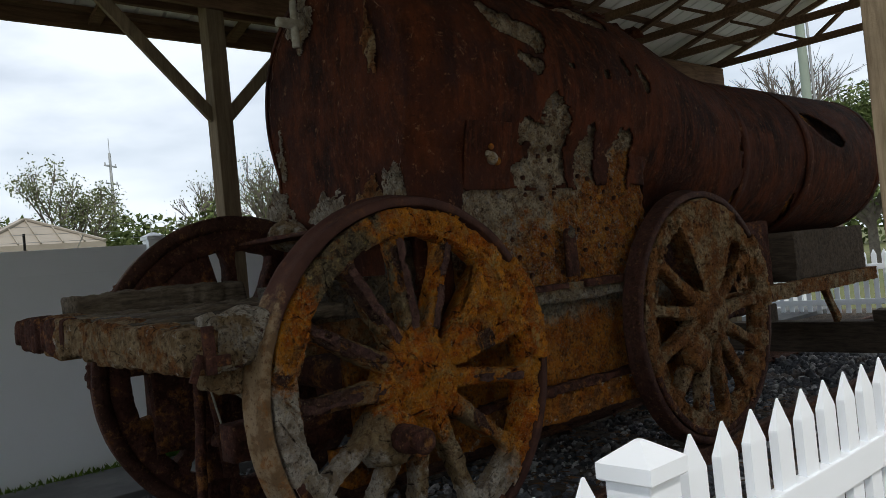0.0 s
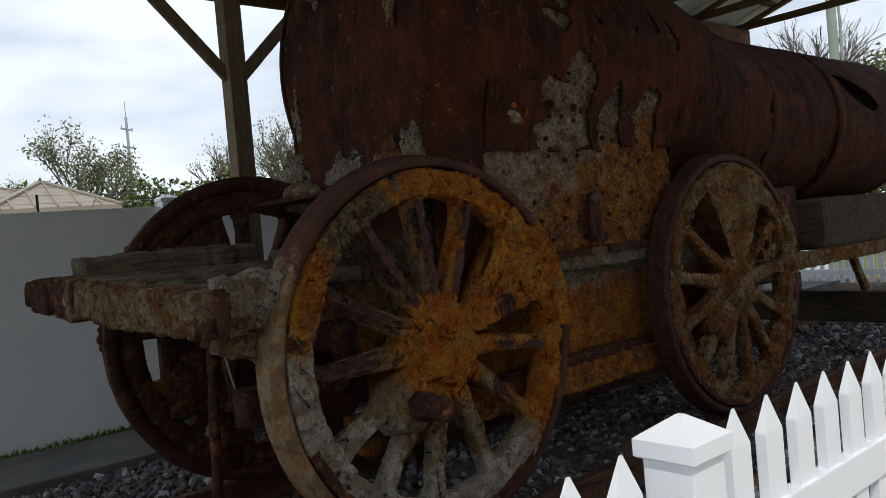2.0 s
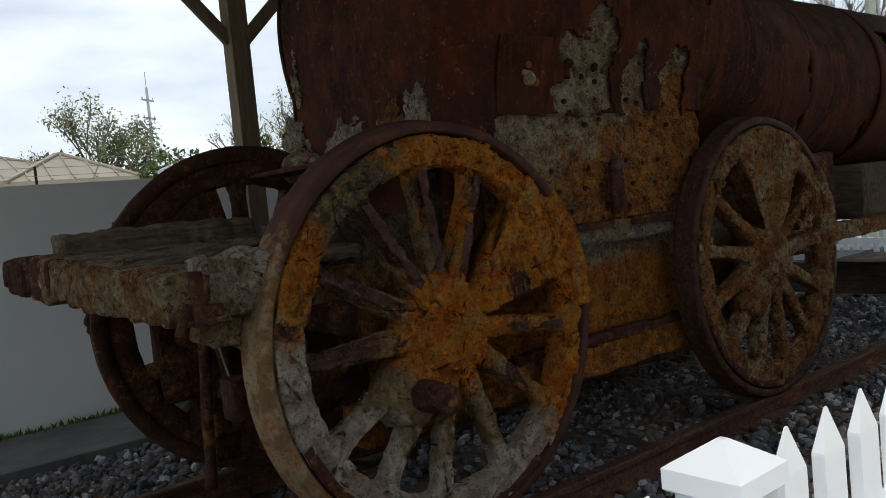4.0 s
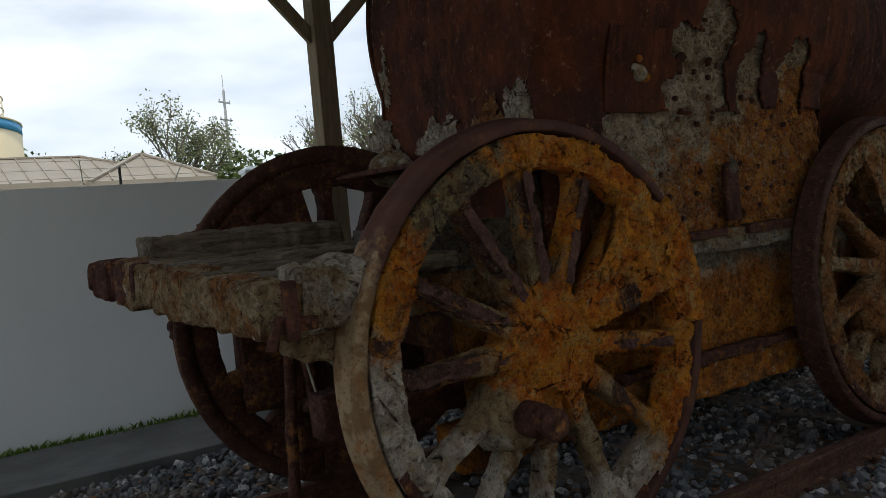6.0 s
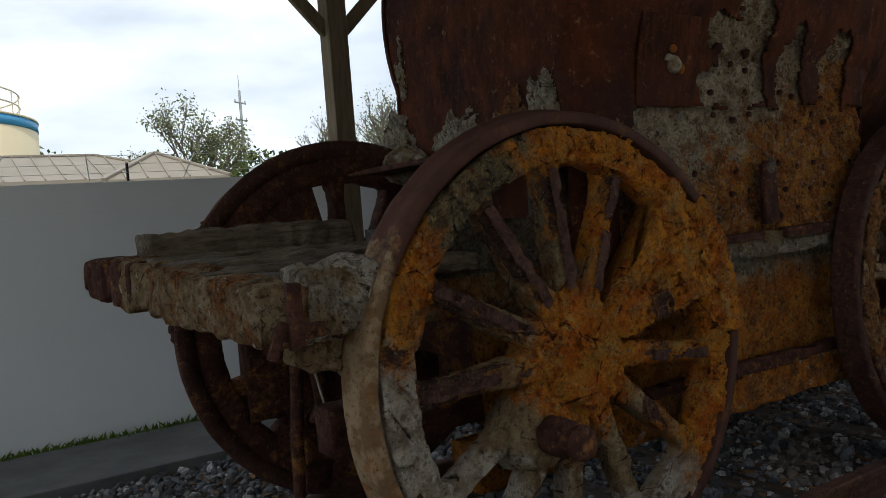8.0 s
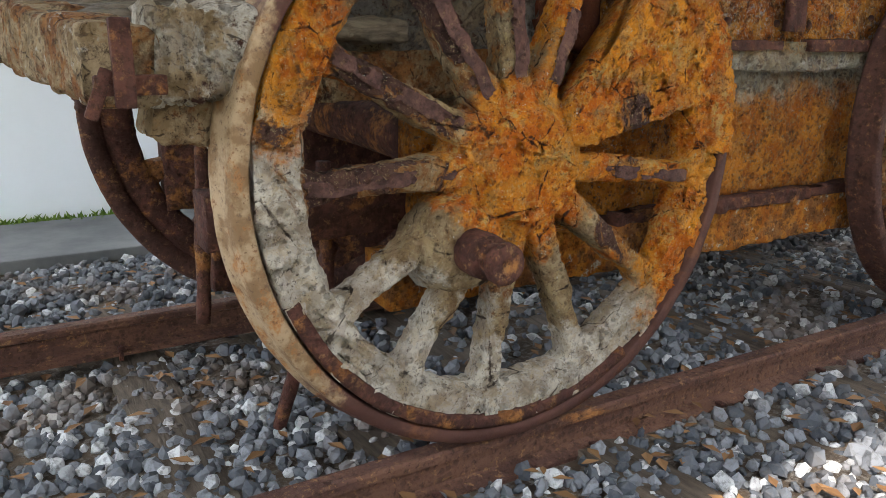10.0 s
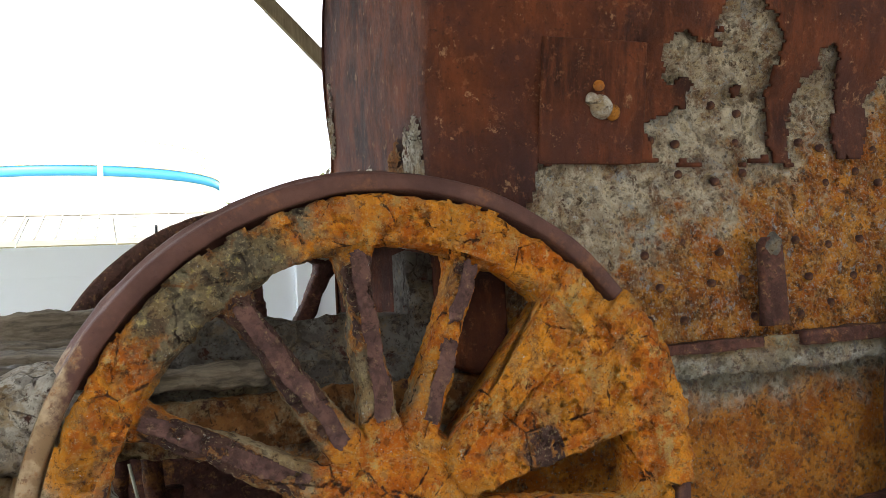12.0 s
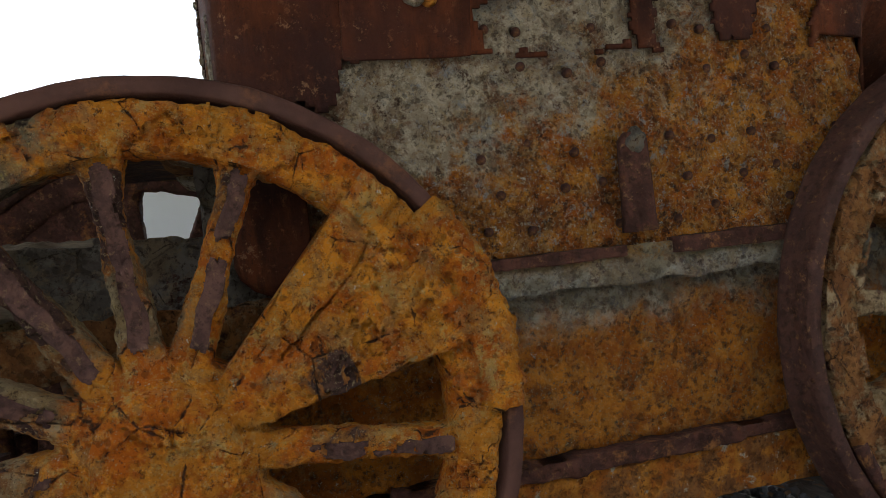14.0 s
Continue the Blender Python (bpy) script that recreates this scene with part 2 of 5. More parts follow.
def mat_core():
    """Grey-tan concretion bared under the sheet, turning to orange rust low and forward."""
    N = Nodes("boiler_crust")
    wob = N.math("MULTIPLY_ADD", N.noise(5.5, 8, 0.74), 1.9, -0.95)
    col = two(N, ((0.42, 0.325, 0.22), (0.68, 0.575, 0.42)), 17, 0.5, 0.08)
    col = speck(N, col, 8, 0.56, 0.05, 0.7, (0.36, 0.34, 0.31))
    fire = N.mix(N.step(N.noise(10, 8, 0.75), 0.5, 0.07), (0.46, 0.125, 0.014), (0.68, 0.275, 0.034))
    fire = speck(N, fire, 21, 0.57, 0.05, 0.8, (0.24, 0.07, 0.016))
    col = N.mix(N.step(N.math("ADD", N.slope(0.62, 0, -1.45, 1.52), wob), 0.0, 0.13), col, fire)
    col = N.mix(N.step(N.math("ADD", N.slope(0, 0, -1.5, 1.95), wob), 0.32, 0.12), col, two(N, BROWN, 21, 0.5, 0.08))
    col = speck(N, col, 9, 0.55, 0.05, 0.65, (0.20, 0.062, 0.018))
    col = layered(N, col, 1.5, 0.65, 0.55)
    col = speck(N, col, 24, 0.60, 0.035, 0.8, (0.36, 0.36, 0.37))
    col = speck(N, col, 19, 0.60, 0.03, 0.9, (0.085, 0.034, 0.018))
    col = speck(N, col, 52, 0.59, 0.04, 0.65, (0.075, 0.040, 0.022))
    col = speck(N, col, 110, 0.58, 0.05, 0.75, (0.56, 0.48, 0.36))
    col = speck(N, col, 40, 0.64, 0.025, 0.9, (0.62, 0.60, 0.55))
    col = speck(N, col, 85, 0.60, 0.04, 0.8, (0.04, 0.020, 0.014))
    h = crust_height(N, 1.35, False)
    return N.done(pit_shade(N, col, h, 0.92, 0.11, 0.7), 0.95, 0, h, 0.050, 1.0)


def mat_panel():
    """Ochre rust with grey concretion along the top of the plate and purple-brown scale on bare edges."""
    N = Nodes("frame_panel_crust")
    wob = N.math("MULTIPLY_ADD", N.noise(6, 8, 0.74), 0.50, -0.25)
    col = N.mix(N.step(N.noise(7, 8, 0.74), 0.5, 0.09), (0.38, 0.110, 0.013), (0.60, 0.225, 0.026))
    col = speck(N, col, 15, 0.56, 0.05, 0.7, (0.17, 0.06, 0.018))
    grey = speck(N, two(N, ((0.28, 0.25, 0.19), (0.46, 0.43, 0.36)), 20, 0.5, 0.08), 26, 0.56, 0.04, 0.8, (0.15, 0.14, 0.15))
    col = N.mix(N.step(N.math("ADD", N.axis(2), wob), 0.955, 0.07), col, grey)
    col = N.mix(N.step(N.math("ADD", N.axis(2), wob), 1.09, 0.05), col, N.mix(N.step(N.noise(12, 8, 0.75), 0.5, 0.05), (0.42, 0.20, 0.035), (0.30, 0.25, 0.17)))
    col = layered(N, col, 1.3, 0.6, 0.35)
    col = speck(N, col, 22, 0.61, 0.03, 0.8, (0.105, 0.055, 0.045))
    col = speck(N, col, 60, 0.58, 0.05, 0.75, (0.05, 0.026, 0.018))
    col = speck(N, col, 120, 0.60, 0.05, 0.65, (0.52, 0.42, 0.26))
    col = speck(N, col, 36, 0.66, 0.02, 0.9, (0.60, 0.58, 0.54))
    h = crust_height(N, 1.2, False)
    return N.done(pit_shade(N, col, h, 0.90, 0.11, 0.65), 0.92, 0, h, 0.040, 1.0)


def mat_wood(name, a, b, grain=(1, 1, 1), scale=8, depth=0.004, rough=0.85):
    N = Nodes(name)
    col = N.mix(N.step(N.noise(scale, 7, 0.7, grain, 0.4), 0.5, 0.18), a, b)
    col = N.mix(N.math("MULTIPLY", N.random(), 0.25), col, tuple(c * 0.6 for c in a))
    col = N.mix(N.math("MULTIPLY", N.step(N.noise(2.0, 5, 0.6), 0.56, 0.1), 0.35), col, tuple(c * 0.5 for c in a))
    return N.done(col, rough, 0, N.noise(scale * 2.5, 7, 0.7, grain), depth, 0.6)


def mat_vinyl():
    N = Nodes("white_vinyl")
    col = N.mix(N.math("MULTIPLY", N.step(N.noise(1.8, 6, 0.65), 0.55, 0.15), 0.35), (0.82, 0.86, 0.91), (0.76, 0.80, 0.84))
    return N.done(col, 0.38, 0, N.noise(3, 3), 0.003, 0.2, 0.45)


def mat_gravel():
    N = Nodes("gravel_stone")
    r = N.island()
    col = N.mix(N.step(r, 0.45, 0.3), (0.055, 0.060, 0.070), (0.165, 0.17, 0.185))
    col = N.mix(N.step(r, 0.86, 0.05), col, (0.42, 0.42, 0.42))
    col = N.mix(N.math("MULTIPLY", N.step(N.noise(60, 5, 0.7), 0.54, 0.08), 0.55), col, (0.09, 0.088, 0.088))
    col = N.mix(N.math("MULTIPLY", N.step(N.noise(1.6, 4, 0.6), 0.58, 0.08), 0.45), col, (0.17, 0.11, 0.065))
    return N.done(col, 0.9, 0, N.noise(110, 4, 0.7), 0.003, 0.6)


def mat_ground():
    N = Nodes("dirt")
    col = two(N, ((0.045, 0.034, 0.026), (0.11, 0.078, 0.054)), 5)
    col = N.mix(N.math("MULTIPLY", N.step(N.noise(30, 7, 0.75), 0.55, 0.08), 0.7), col, (0.20, 0.18, 0.16))
    return N.done(col, 0.95, 0, N.noise(45, 7, 0.75), 0.02, 1.0)


def plain(name, a, b, scale=4, rough=0.7, metal=0.0, depth=0.003, stretch=None, spec=0.3):
    N = Nodes(name)
    col = N.mix(N.step(N.noise(scale, 6, 0.65, stretch), 0.5, 0.2), a, b)
    return N.done(col, rough, metal, N.noise(scale * 6, 5, 0.65, stretch), depth, 0.5, spec)


def mat_leaf(name, a, b):
    N = Nodes(name)
    return N.done(N.mix(N.island(), a, b), 0.7)


M_WHEEL = mat_wheel()
M_TYRE_A = mat_wheel_tyre()
M_TYRE = mat_rust("tyre_steel", ((0.058, 0.026, 0.021), (0.085, 0.038, 0.028)), BROWN, 0.63, 4, None, 0.62, 0.003)
M_WORN = mat_rust("worn_rust", BROWN, TAN, 0.52, 5, DARK, 0.9, 0.010, True)
M_DARK = mat_rust("dark_rust", DARK, BROWN, 0.58, 6, None, 0.75, 0.005)
M_RAIL = mat_rust("rail_steel", ((0.075, 0.036, 0.027), (0.12, 0.058, 0.038)), BROWN, 0.62, 5, None, 0.7, 0.003, False, (0.3, 1, 1))
M_SCALE = mat_rust("maroon_scale", ((0.070, 0.034, 0.029), (0.115, 0.056, 0.044)), ((0.16, 0.085, 0.045), (0.24, 0.14, 0.075)), 0.62, 9, None, 0.72, 0.004)
M_SKIN = mat_skin()
M_CORE = mat_core()
M_FRAME = mat_rust("frame_crust", ((0.38, 0.115, 0.014), (0.56, 0.22, 0.030)), BROWN, 0.52, 8, GREY, 0.92, 0.012)
M_PANEL = mat_panel()
M_LUMP = mat_rust("concretion", GREY, TAN, 0.55, 6, DARK, 0.95, 0.014, True)
M_OLDWOOD = mat_wood("weathered_timber", (0.065, 0.05, 0.037), (0.21, 0.17, 0.125), (0.8, 5, 6), 7, 0.012)
M_ROCK = mat_rust("grey_concretion", ((0.12, 0.105, 0.09), (0.22, 0.20, 0.175)), ((0.20, 0.15, 0.10), (0.28, 0.22, 0.15)), 0.56, 7, DARK, 0.95, 0.014, True)
M_TAILFACE = mat_rust("tail_beam_crust", TAN, BROWN, 0.53, 7, GREY, 0.92, 0.012, True)
M_POST = mat_wood("treated_pine", (0.17, 0.13, 0.085), (0.29, 0.23, 0.155), (9, 9, 0.7), 5)
M_BEAM = mat_wood("roof_timber", (0.115, 0.068, 0.042), (0.22, 0.138, 0.083), (0.6, 6, 6), 5)
M_SHEET = plain("galvanised_sheet", (0.74, 0.75, 0.72), (0.82, 0.83, 0.80), 1.2, 0.5)
M_VINYL = mat_vinyl()
M_STONE = mat_gravel()
M_DIRT = mat_ground()
M_SLAB = plain("dark_concrete", (0.085, 0.088, 0.09), (0.14, 0.14, 0.138), 2.5, 0.85)
M_TIE = mat_wood("sleeper_timber", (0.055, 0.042, 0.032), (0.13, 0.10, 0.075), (5, 0.7, 5), 7, 0.01)
M_GRASS = mat_leaf("grass_blade", (0.07, 0.13, 0.02), (0.16, 0.25, 0.04))
M_WEED = mat_leaf("weed_leaf", (0.05, 0.12, 0.02), (0.10, 0.20, 0.03))
M_TREELEAF = mat_leaf("tree_leaf", (0.10, 0.12, 0.055), (0.20, 0.22, 0.11))
M_HEDGE = mat_leaf("hedge_leaf", (0.05, 0.075, 0.022), (0.12, 0.15, 0.05))
M_DRYLEAF = mat_leaf("dry_leaf", (0.10, 0.05, 0.022), (0.19, 0.105, 0.048))
M_BARK = plain("bark", (0.10, 0.085, 0.07), (0.18, 0.155, 0.13), 6, 0.9)
M_ROOFTAN = plain("tan_metal_roof", (0.235, 0.205, 0.16), (0.285, 0.25, 0.20), 0.8, 0.5)
M_WALLCREAM = plain("cream_wall", (0.55, 0.50, 0.38), (0.60, 0.55, 0.43), 0.8, 0.8)
M_TANKCREAM = plain("cream_tank_paint", (0.66, 0.56, 0.36), (0.70, 0.61, 0.41), 0.3, 0.6)
M_TANKBLUE = plain("blue_tank_paint", (0.05, 0.28, 0.52), (0.06, 0.31, 0.56), 0.3, 0.5)
M_GALV = plain("galvanised_steel", (0.30, 0.31, 0.31), (0.40, 0.41, 0.41), 3, 0.5, 0.3)
M_GREENPOLE = plain("pale_green_steel", (0.22, 0.27, 0.22), (0.28, 0.33, 0.27), 1, 0.6)
M_BOUNCE_SLAB = plain("pale_concrete", (0.42, 0.40, 0.37), (0.50, 0.48, 0.45), 1.5, 0.9)
M_LAWN = plain("far_ground", (0.08, 0.10, 0.03), (0.14, 0.14, 0.06), 0.4, 0.95)
M_WIRE = plain("white_fibreglass", (0.7, 0.7, 0.68), (0.75, 0.75, 0.72), 3, 0.5)
M_BLACK = plain("black_plastic", (0.02, 0.02, 0.02), (0.03, 0.03, 0.03), 3, 0.5)
M_VALVE = plain("corroded_brass", (0.30, 0.28, 0.22), (0.48, 0.45, 0.38), 20, 0.7, 0.2, 0.006)


# ---- builders ----
def link(name, bm, material, parent=None, label="", smooth=True):
    me = bpy.data.meshes.new(name)
    bm.to_mesh(me)
    bm.free()
    me.materials.append(material)
    if smooth:
        me.shade_smooth()
    ob = new(name, me)
    if parent:
        ob.parent = parent
    if label:
        ob["label"] = label
    return ob


def part(name, bm, material, parent, label="", smooth=False):
    return link(name, bm, material, parent, label, smooth)


def mesh_of(name, verts, faces, material, parent=None, smooth=False):
    me = bpy.data.meshes.new(name)
    me.from_pydata(verts, [], faces)
    me.update()
    me.materials.append(material)
    if smooth:
        me.shade_smooth()
    ob = new(name, me)
    if parent:
        ob.parent = parent
    return ob


def thing(name, label, category, group="", at=None, kind=""):
    ob = new(name)
    ob.empty_display_size = 0.1
    if at is not None:
        ob.matrix_basis = at
    return tagged(ob, label, category, group, kind)


def roughen(bm, amp, scale, seed=0.0):
    bm.normal_update()
    off = Vector((seed * 3.7, seed * 1.3, seed * 2.1))
    for v in bm.verts:
        p = v.co * scale + off
        v.co += v.normal * (amp * (noise.fractal(p, 0.9, 2.1, 4) + 0.35 * noise.noise(p * 5.3)))
    return bm


def box(sx, sy, sz, at=(0, 0, 0), bevel=0.0, cuts=0, bm=None, turn=None):
    own = bmesh.new()
    bmesh.ops.create_cube(own, size=1)
    bmesh.ops.scale(own, vec=(sx, sy, sz), verts=own.verts)
    if bevel:
        bmesh.ops.bevel(own, geom=own.edges[:], offset=bevel, segments=2, affect="EDGES", profile=0.6)
    if cuts:
        bmesh.ops.subdivide_edges(own, edges=[e for e in own.edges if e.calc_length() > 0.06], cuts=cuts, use_grid_fill=True)
    m = Matrix.Translation(at) @ (turn or Matrix.Identity(4))
    bmesh.ops.transform(own, matrix=m, verts=own.verts)
    if bm is None:
        return own
    return merged(bm, own)


def merged(bm, own):
    me = bpy.data.meshes.new("tmp")
    own.to_mesh(me)
    own.free()
    bm.from_mesh(me)
    bpy.data.meshes.remove(me)
    return bm


def loft(rings, caps=True, bm=None, closed=False):
    bm = bm or bmesh.new()
    made = [[bm.verts.new(p) for p in ring] for ring in rings]
    n = len(rings[0])
    pairs = list(zip(made, made[1:])) + ([(made[-1], made[0])] if closed else [])
    for a, b in pairs:
        for k in range(n):
            bm.faces.new((a[k], a[(k + 1) % n], b[(k + 1) % n], b[k]))
    if caps and not closed:
        bm.faces.new(made[0][::-1])
        bm.faces.new(made[-1])
    bmesh.ops.recalc_face_normals(bm, faces=bm.faces)
    return bm


def revolve(profile, segs=96, bm=None):
    """A ring round the y axis from a closed profile of (r, y)."""
    rings = []
    for k in range(segs):
        a = 2 * math.pi * k / segs
        rings.append([(r * math.cos(a), y, r * math.sin(a)) for r, y in profile])
    return loft(rings, False, bm, True)


def rod(p, q, r, r2=None, sides=10, bm=None, steps=1):
    p, q = Vector(p), Vector(q)
    t = (q - p).to_track_quat("Z", "Y").to_matrix()
    rings = []
    for s in range(steps + 1):
        f = s / steps
        rr = r + ((r2 if r2 is not None else r) - r) * f
        c = p.lerp(q, f)
        rings.append([c + t @ Vector((rr * math.cos(2 * math.pi * k / sides), rr * math.sin(2 * math.pi * k / sides), 0)) for k in range(sides)])
    return loft(rings, True, bm)


def bar(p, q, w, h, bm=None, bevel=0.004, cuts=0, up=(0, 0, 1)):
    """A squared timber from p to q, w across and h high."""
    p, q = Vector(p), Vector(q)
    d = (q - p).normalized()
    side = d.cross(Vector(up)).normalized()
    top = side.cross(d)
    m = Matrix((( *d, 0), (*side, 0), (*top, 0), (0, 0, 0, 1))).transposed()
    m.translation = (p + q) / 2
    return box((q - p).length, w, h, (0, 0, 0), bevel, cuts, bm, m) if bm is None else box((q - p).length, w, h, (0, 0, 0), bevel, cuts, bm, m)

# ---- the setting: ground, slab, track, shed ----
GROUND = -0.09
bm = bmesh.new()
bmesh.ops.create_grid(bm, x_segments=60, y_segments=60, size=1)
for v in bm.verts:
    v.co.x, v.co.y = [math.copysign(abs(c) ** 3, c) * 300 for c in (v.co.x, v.co.y)]
    v.co.z = GROUND - 0.02
tagged(link("ground", bm, M_LAWN, smooth=False), "rough grass and bare earth reaching to the horizon", "ground", kind="structure")

bm = bmesh.new()
bmesh.ops.create_grid(bm, x_segments=150, y_segments=70, size=0.5)
for v in bm.verts:
    v.co.x, v.co.y = v.co.x * 16.0 + 3.6, v.co.y * 5.6 - 0.55
    v.co.z = GROUND + 0.018 * noise.noise(v.co * 2.1) + 0.01 * noise.noise(v.co * 7)
tagged(link("track_bed", bm, M_DIRT), "dirt under the crushed stone of the track bed", "track bed", kind="structure")

bm = box(17, 0.92, 0.10, (3.2, 2.62, GROUND + 0.02), 0.012)
tagged(link("pavement", bm, M_SLAB, smooth=False), "dark concrete strip along the foot of the vinyl fence", "pavement", kind="structure")


# pale slab out of view, added as a reflector for the roof underside
tagged(link("path", box(24, 4.6, 0.06, (2, -5.0, GROUND - 0.01), 0.01), M_BOUNCE_SLAB, smooth=False), "pale concrete strip added out of view to bounce sunlight under the roof", "path", kind="structure")
# unseen wall, added to cut the sky light that reaches under the roof
tagged(link("sky_block_wall", box(34, 0.3, 6.2, (2, -10.5, 3.0), 0.02), M_WALLCREAM, smooth=False), "plain cream wall added out of view to block sky light", "wall", kind="structure")


def rail(name, y, top):
    h = 0.135
    sec = [(-0.065, -h), (0.065, -h), (0.065, -h + 0.012), (0.012, -h + 0.03), (0.010, -0.04), (0.034, -0.030), (0.034, -0.008),
           (0.026, 0.0), (-0.026, 0.0), (-0.034, -0.008), (-0.034, -0.030), (-0.010, -0.04), (-0.012, -h + 0.03), (-0.065, -h + 0.012)]
    bm = loft([[(x, y + a, top + b) for a, b in sec] for x in np.arange(-5.0, 11.1, 0.25)])
    for v in bm.verts:
        v.co += Vector((0, 0.002 * noise.noise(v.co * 3), 0.002 * noise.noise(v.co * 4 + Vector((7, 0, 0)))))
    return tagged(link(name, bm, M_RAIL, smooth=False), "rust-brown steel rail half sunk in crushed stone", "rail", "rails", "")


def spikes(r, y, top):
    first = None
    for k in range(20):
        for s in (-1, 1):
            at = pose(-1.9 + 0.56 * k + 0.03 * s, y + s * 0.062, top - 0.128, 0, 6 * math.sin(k * 3 + s), 90 if s > 0 else -90)
            if first is None:
                bm = box(0.016, 0.016, 0.05, (0, 0, 0), 0.002)
                box(0.034, 0.024, 0.012, (0.006, 0, 0.026), 0.004, 0, bm)
                first = part("rail_spike", bm, M_DARK, r)
                first.matrix_basis = at
            else:
                o = new("rail_spike", first.data)
                o.parent = r
                o.matrix_basis = at


near_rail = rail("rail", -0.700, 0.042)
far_rail = rail("rail", 0.675, 0.095)
spikes(near_rail, -0.700, 0.042)
spikes(far_rail, 0.675, 0.095)

bm0 = roughen(box(0.21, 2.45, 0.14, (0, 0, 0), 0.02, 3), 0.008, 6, 1)
tie = link("sleeper", bm0, M_TIE, smooth=False)
tagged(tie, "decayed dark timber sleeper sunk in the stone", "sleeper", "sleepers under the track")
tie.matrix_basis = pose(-1.9, 0.0, GROUND - 0.058)
for k in range(1, 20):
    copy_thing(tie, pose(-1.9 + 0.56 * k, 0.08 + 0.05 * math.sin(k * 7.1), GROUND - 0.058 + 0.008 * math.sin(k * 3.3), 0, 1.2 * math.sin(k), 1.5 * math.sin(k * 2.3)))

# crushed stone, one sheet of many small stones
rng = np.random.default_rng(5)
ico = bmesh.new()
bmesh.ops.create_icosphere(ico, subdivisions=1, radius=1)
base_v = np.array([v.co[:] for v in ico.verts])
base_f = np.array([[v.index for v in f.verts] for f in ico.faces])
ico.free()


def stones(name, count, x0, x1, y0, y1, z, low, high, keep=None):
    xy = np.column_stack([rng.uniform(x0, x1, count), rng.uniform(y0, y1, count)])
    if keep is not None:
        xy = xy[keep(xy[:, 0], xy[:, 1])]
    n = len(xy)
    size = rng.uniform(low, high, n) * rng.choice([0.75, 1.0, 1.0, 1.25], n)
    shape = rng.uniform(0.6, 1.15, (n, 1, 3)) * size[:, None, None]
    jag = 1 + rng.uniform(-0.22, 0.22, (n, len(base_v), 1))
    q = rng.normal(size=(n, 4))
    q /= np.linalg.norm(q, axis=1, keepdims=True)
    w, x, y, zz = q.T
    rot = np.stack([1 - 2 * (y * y + zz * zz), 2 * (x * y - zz * w), 2 * (x * zz + y * w), 2 * (x * y + zz * w), 1 - 2 * (x * x + zz * zz), 2 * (y * zz - x * w),
                    2 * (x * zz - y * w), 2 * (y * zz + x * w), 1 - 2 * (x * x + y * y)], 1).reshape(n, 3, 3)
    v = np.einsum("nij,nvj->nvi", rot, base_v[None] * jag * shape)
    v += np.column_stack([xy, z(xy[:, 0], xy[:, 1]) + size * rng.uniform(-0.1, 0.75, n)])[:, None, :]
    f = base_f[None] + (np.arange(n) * len(base_v))[:, None, None]
    return mesh_of(name, v.reshape(-1, 3).tolist(), f.reshape(-1, 3).tolist(), M_STONE)


def bare(x, y):
    """Where dirt and sleepers show between the stones."""
    band = np.abs(((x + 1.9 + 0.28) % 0.56) - 0.28)
    hold = 0.5 + 0.5 * np.sin(x * 2.1 + 1.3 * y) * np.cos(1.7 * y - x)
    thin = np.where((band < 0.10) & (np.abs(y) < 1.25), 0.72, 1.0) * np.where(hold > 0.80, 0.35, 1.0)
    off = (np.abs(y + 0.70) > 0.06) & (np.abs(y - 0.675) > 0.06)
    return (rng.uniform(0, 1, len(x)) < thin) & off


gravel = stones("gravel", 30000, -2.7, 4.6, -2.2, 2.14, lambda x, y: np.full(len(x), GROUND), 0.014, 0.030, bare)
tagged(gravel, "grey-white crushed granite ballast", "gravel", kind="stuff")
gravel_far = stones("gravel", 9000, 4.6, 9.3, -2.3, 2.14, lambda x, y: np.full(len(x), GROUND), 0.022, 0.042)
tagged(gravel_far, "grey-white crushed granite ballast further along the track", "gravel", kind="stuff")
gravel_lip = stones("gravel", 2600, -2.6, 4.0, -2.34, -1.9, lambda x, y: np.full(len(x), GROUND), 0.014, 0.028)
tagged(gravel_lip, "pale crushed stone beside the picket fence", "gravel", kind="stuff")


def blades(name, count, x0, x1, y0, y1, z, height, material, label, category, spread=0.5):
    x, y = rng.uniform(x0, x1, count), rng.normal((y0 + y1) / 2, (y1 - y0) / 3.2, count).clip(y0, y1)
    h, a, lean = height * rng.uniform(0.35, 1, count), rng.uniform(0, 6.28, count), rng.uniform(0, spread, count)
    wdt = 0.12 * h + 0.004
    root = np.column_stack([x, y, np.full(count, z)])
    side = np.column_stack([np.cos(a), np.sin(a), 0 * a]) * wdt[:, None]
    fall = np.column_stack([-np.sin(a), np.cos(a), 0 * a]) * (lean * h)[:, None]
    tip = root + fall + np.column_stack([0 * h, 0 * h, h])
    mid = root + 0.35 * fall + np.column_stack([0 * h, 0 * h, 0.6 * h])
    v = np.stack([root - side, root + side, mid + side * 0.8, tip, mid - side * 0.8], 1).reshape(-1, 3)
    f = (np.arange(count)[:, None] * 5 + np.arange(5)).tolist()
    return tagged(mesh_of(name, v.tolist(), f, material), label, category, kind="stuff")


blades("grass", 9000, -5, 9, 3.02, 3.26, GROUND, 0.09, M_GRASS, "bright green low grass at the foot of the white fence", "grass", 0.9)
blades("weeds", 260, 0.15, 0.75, 2.98, 3.15, GROUND, 0.20, M_WEED, "leafy green weed clump at the fence foot", "weeds", 1.2)
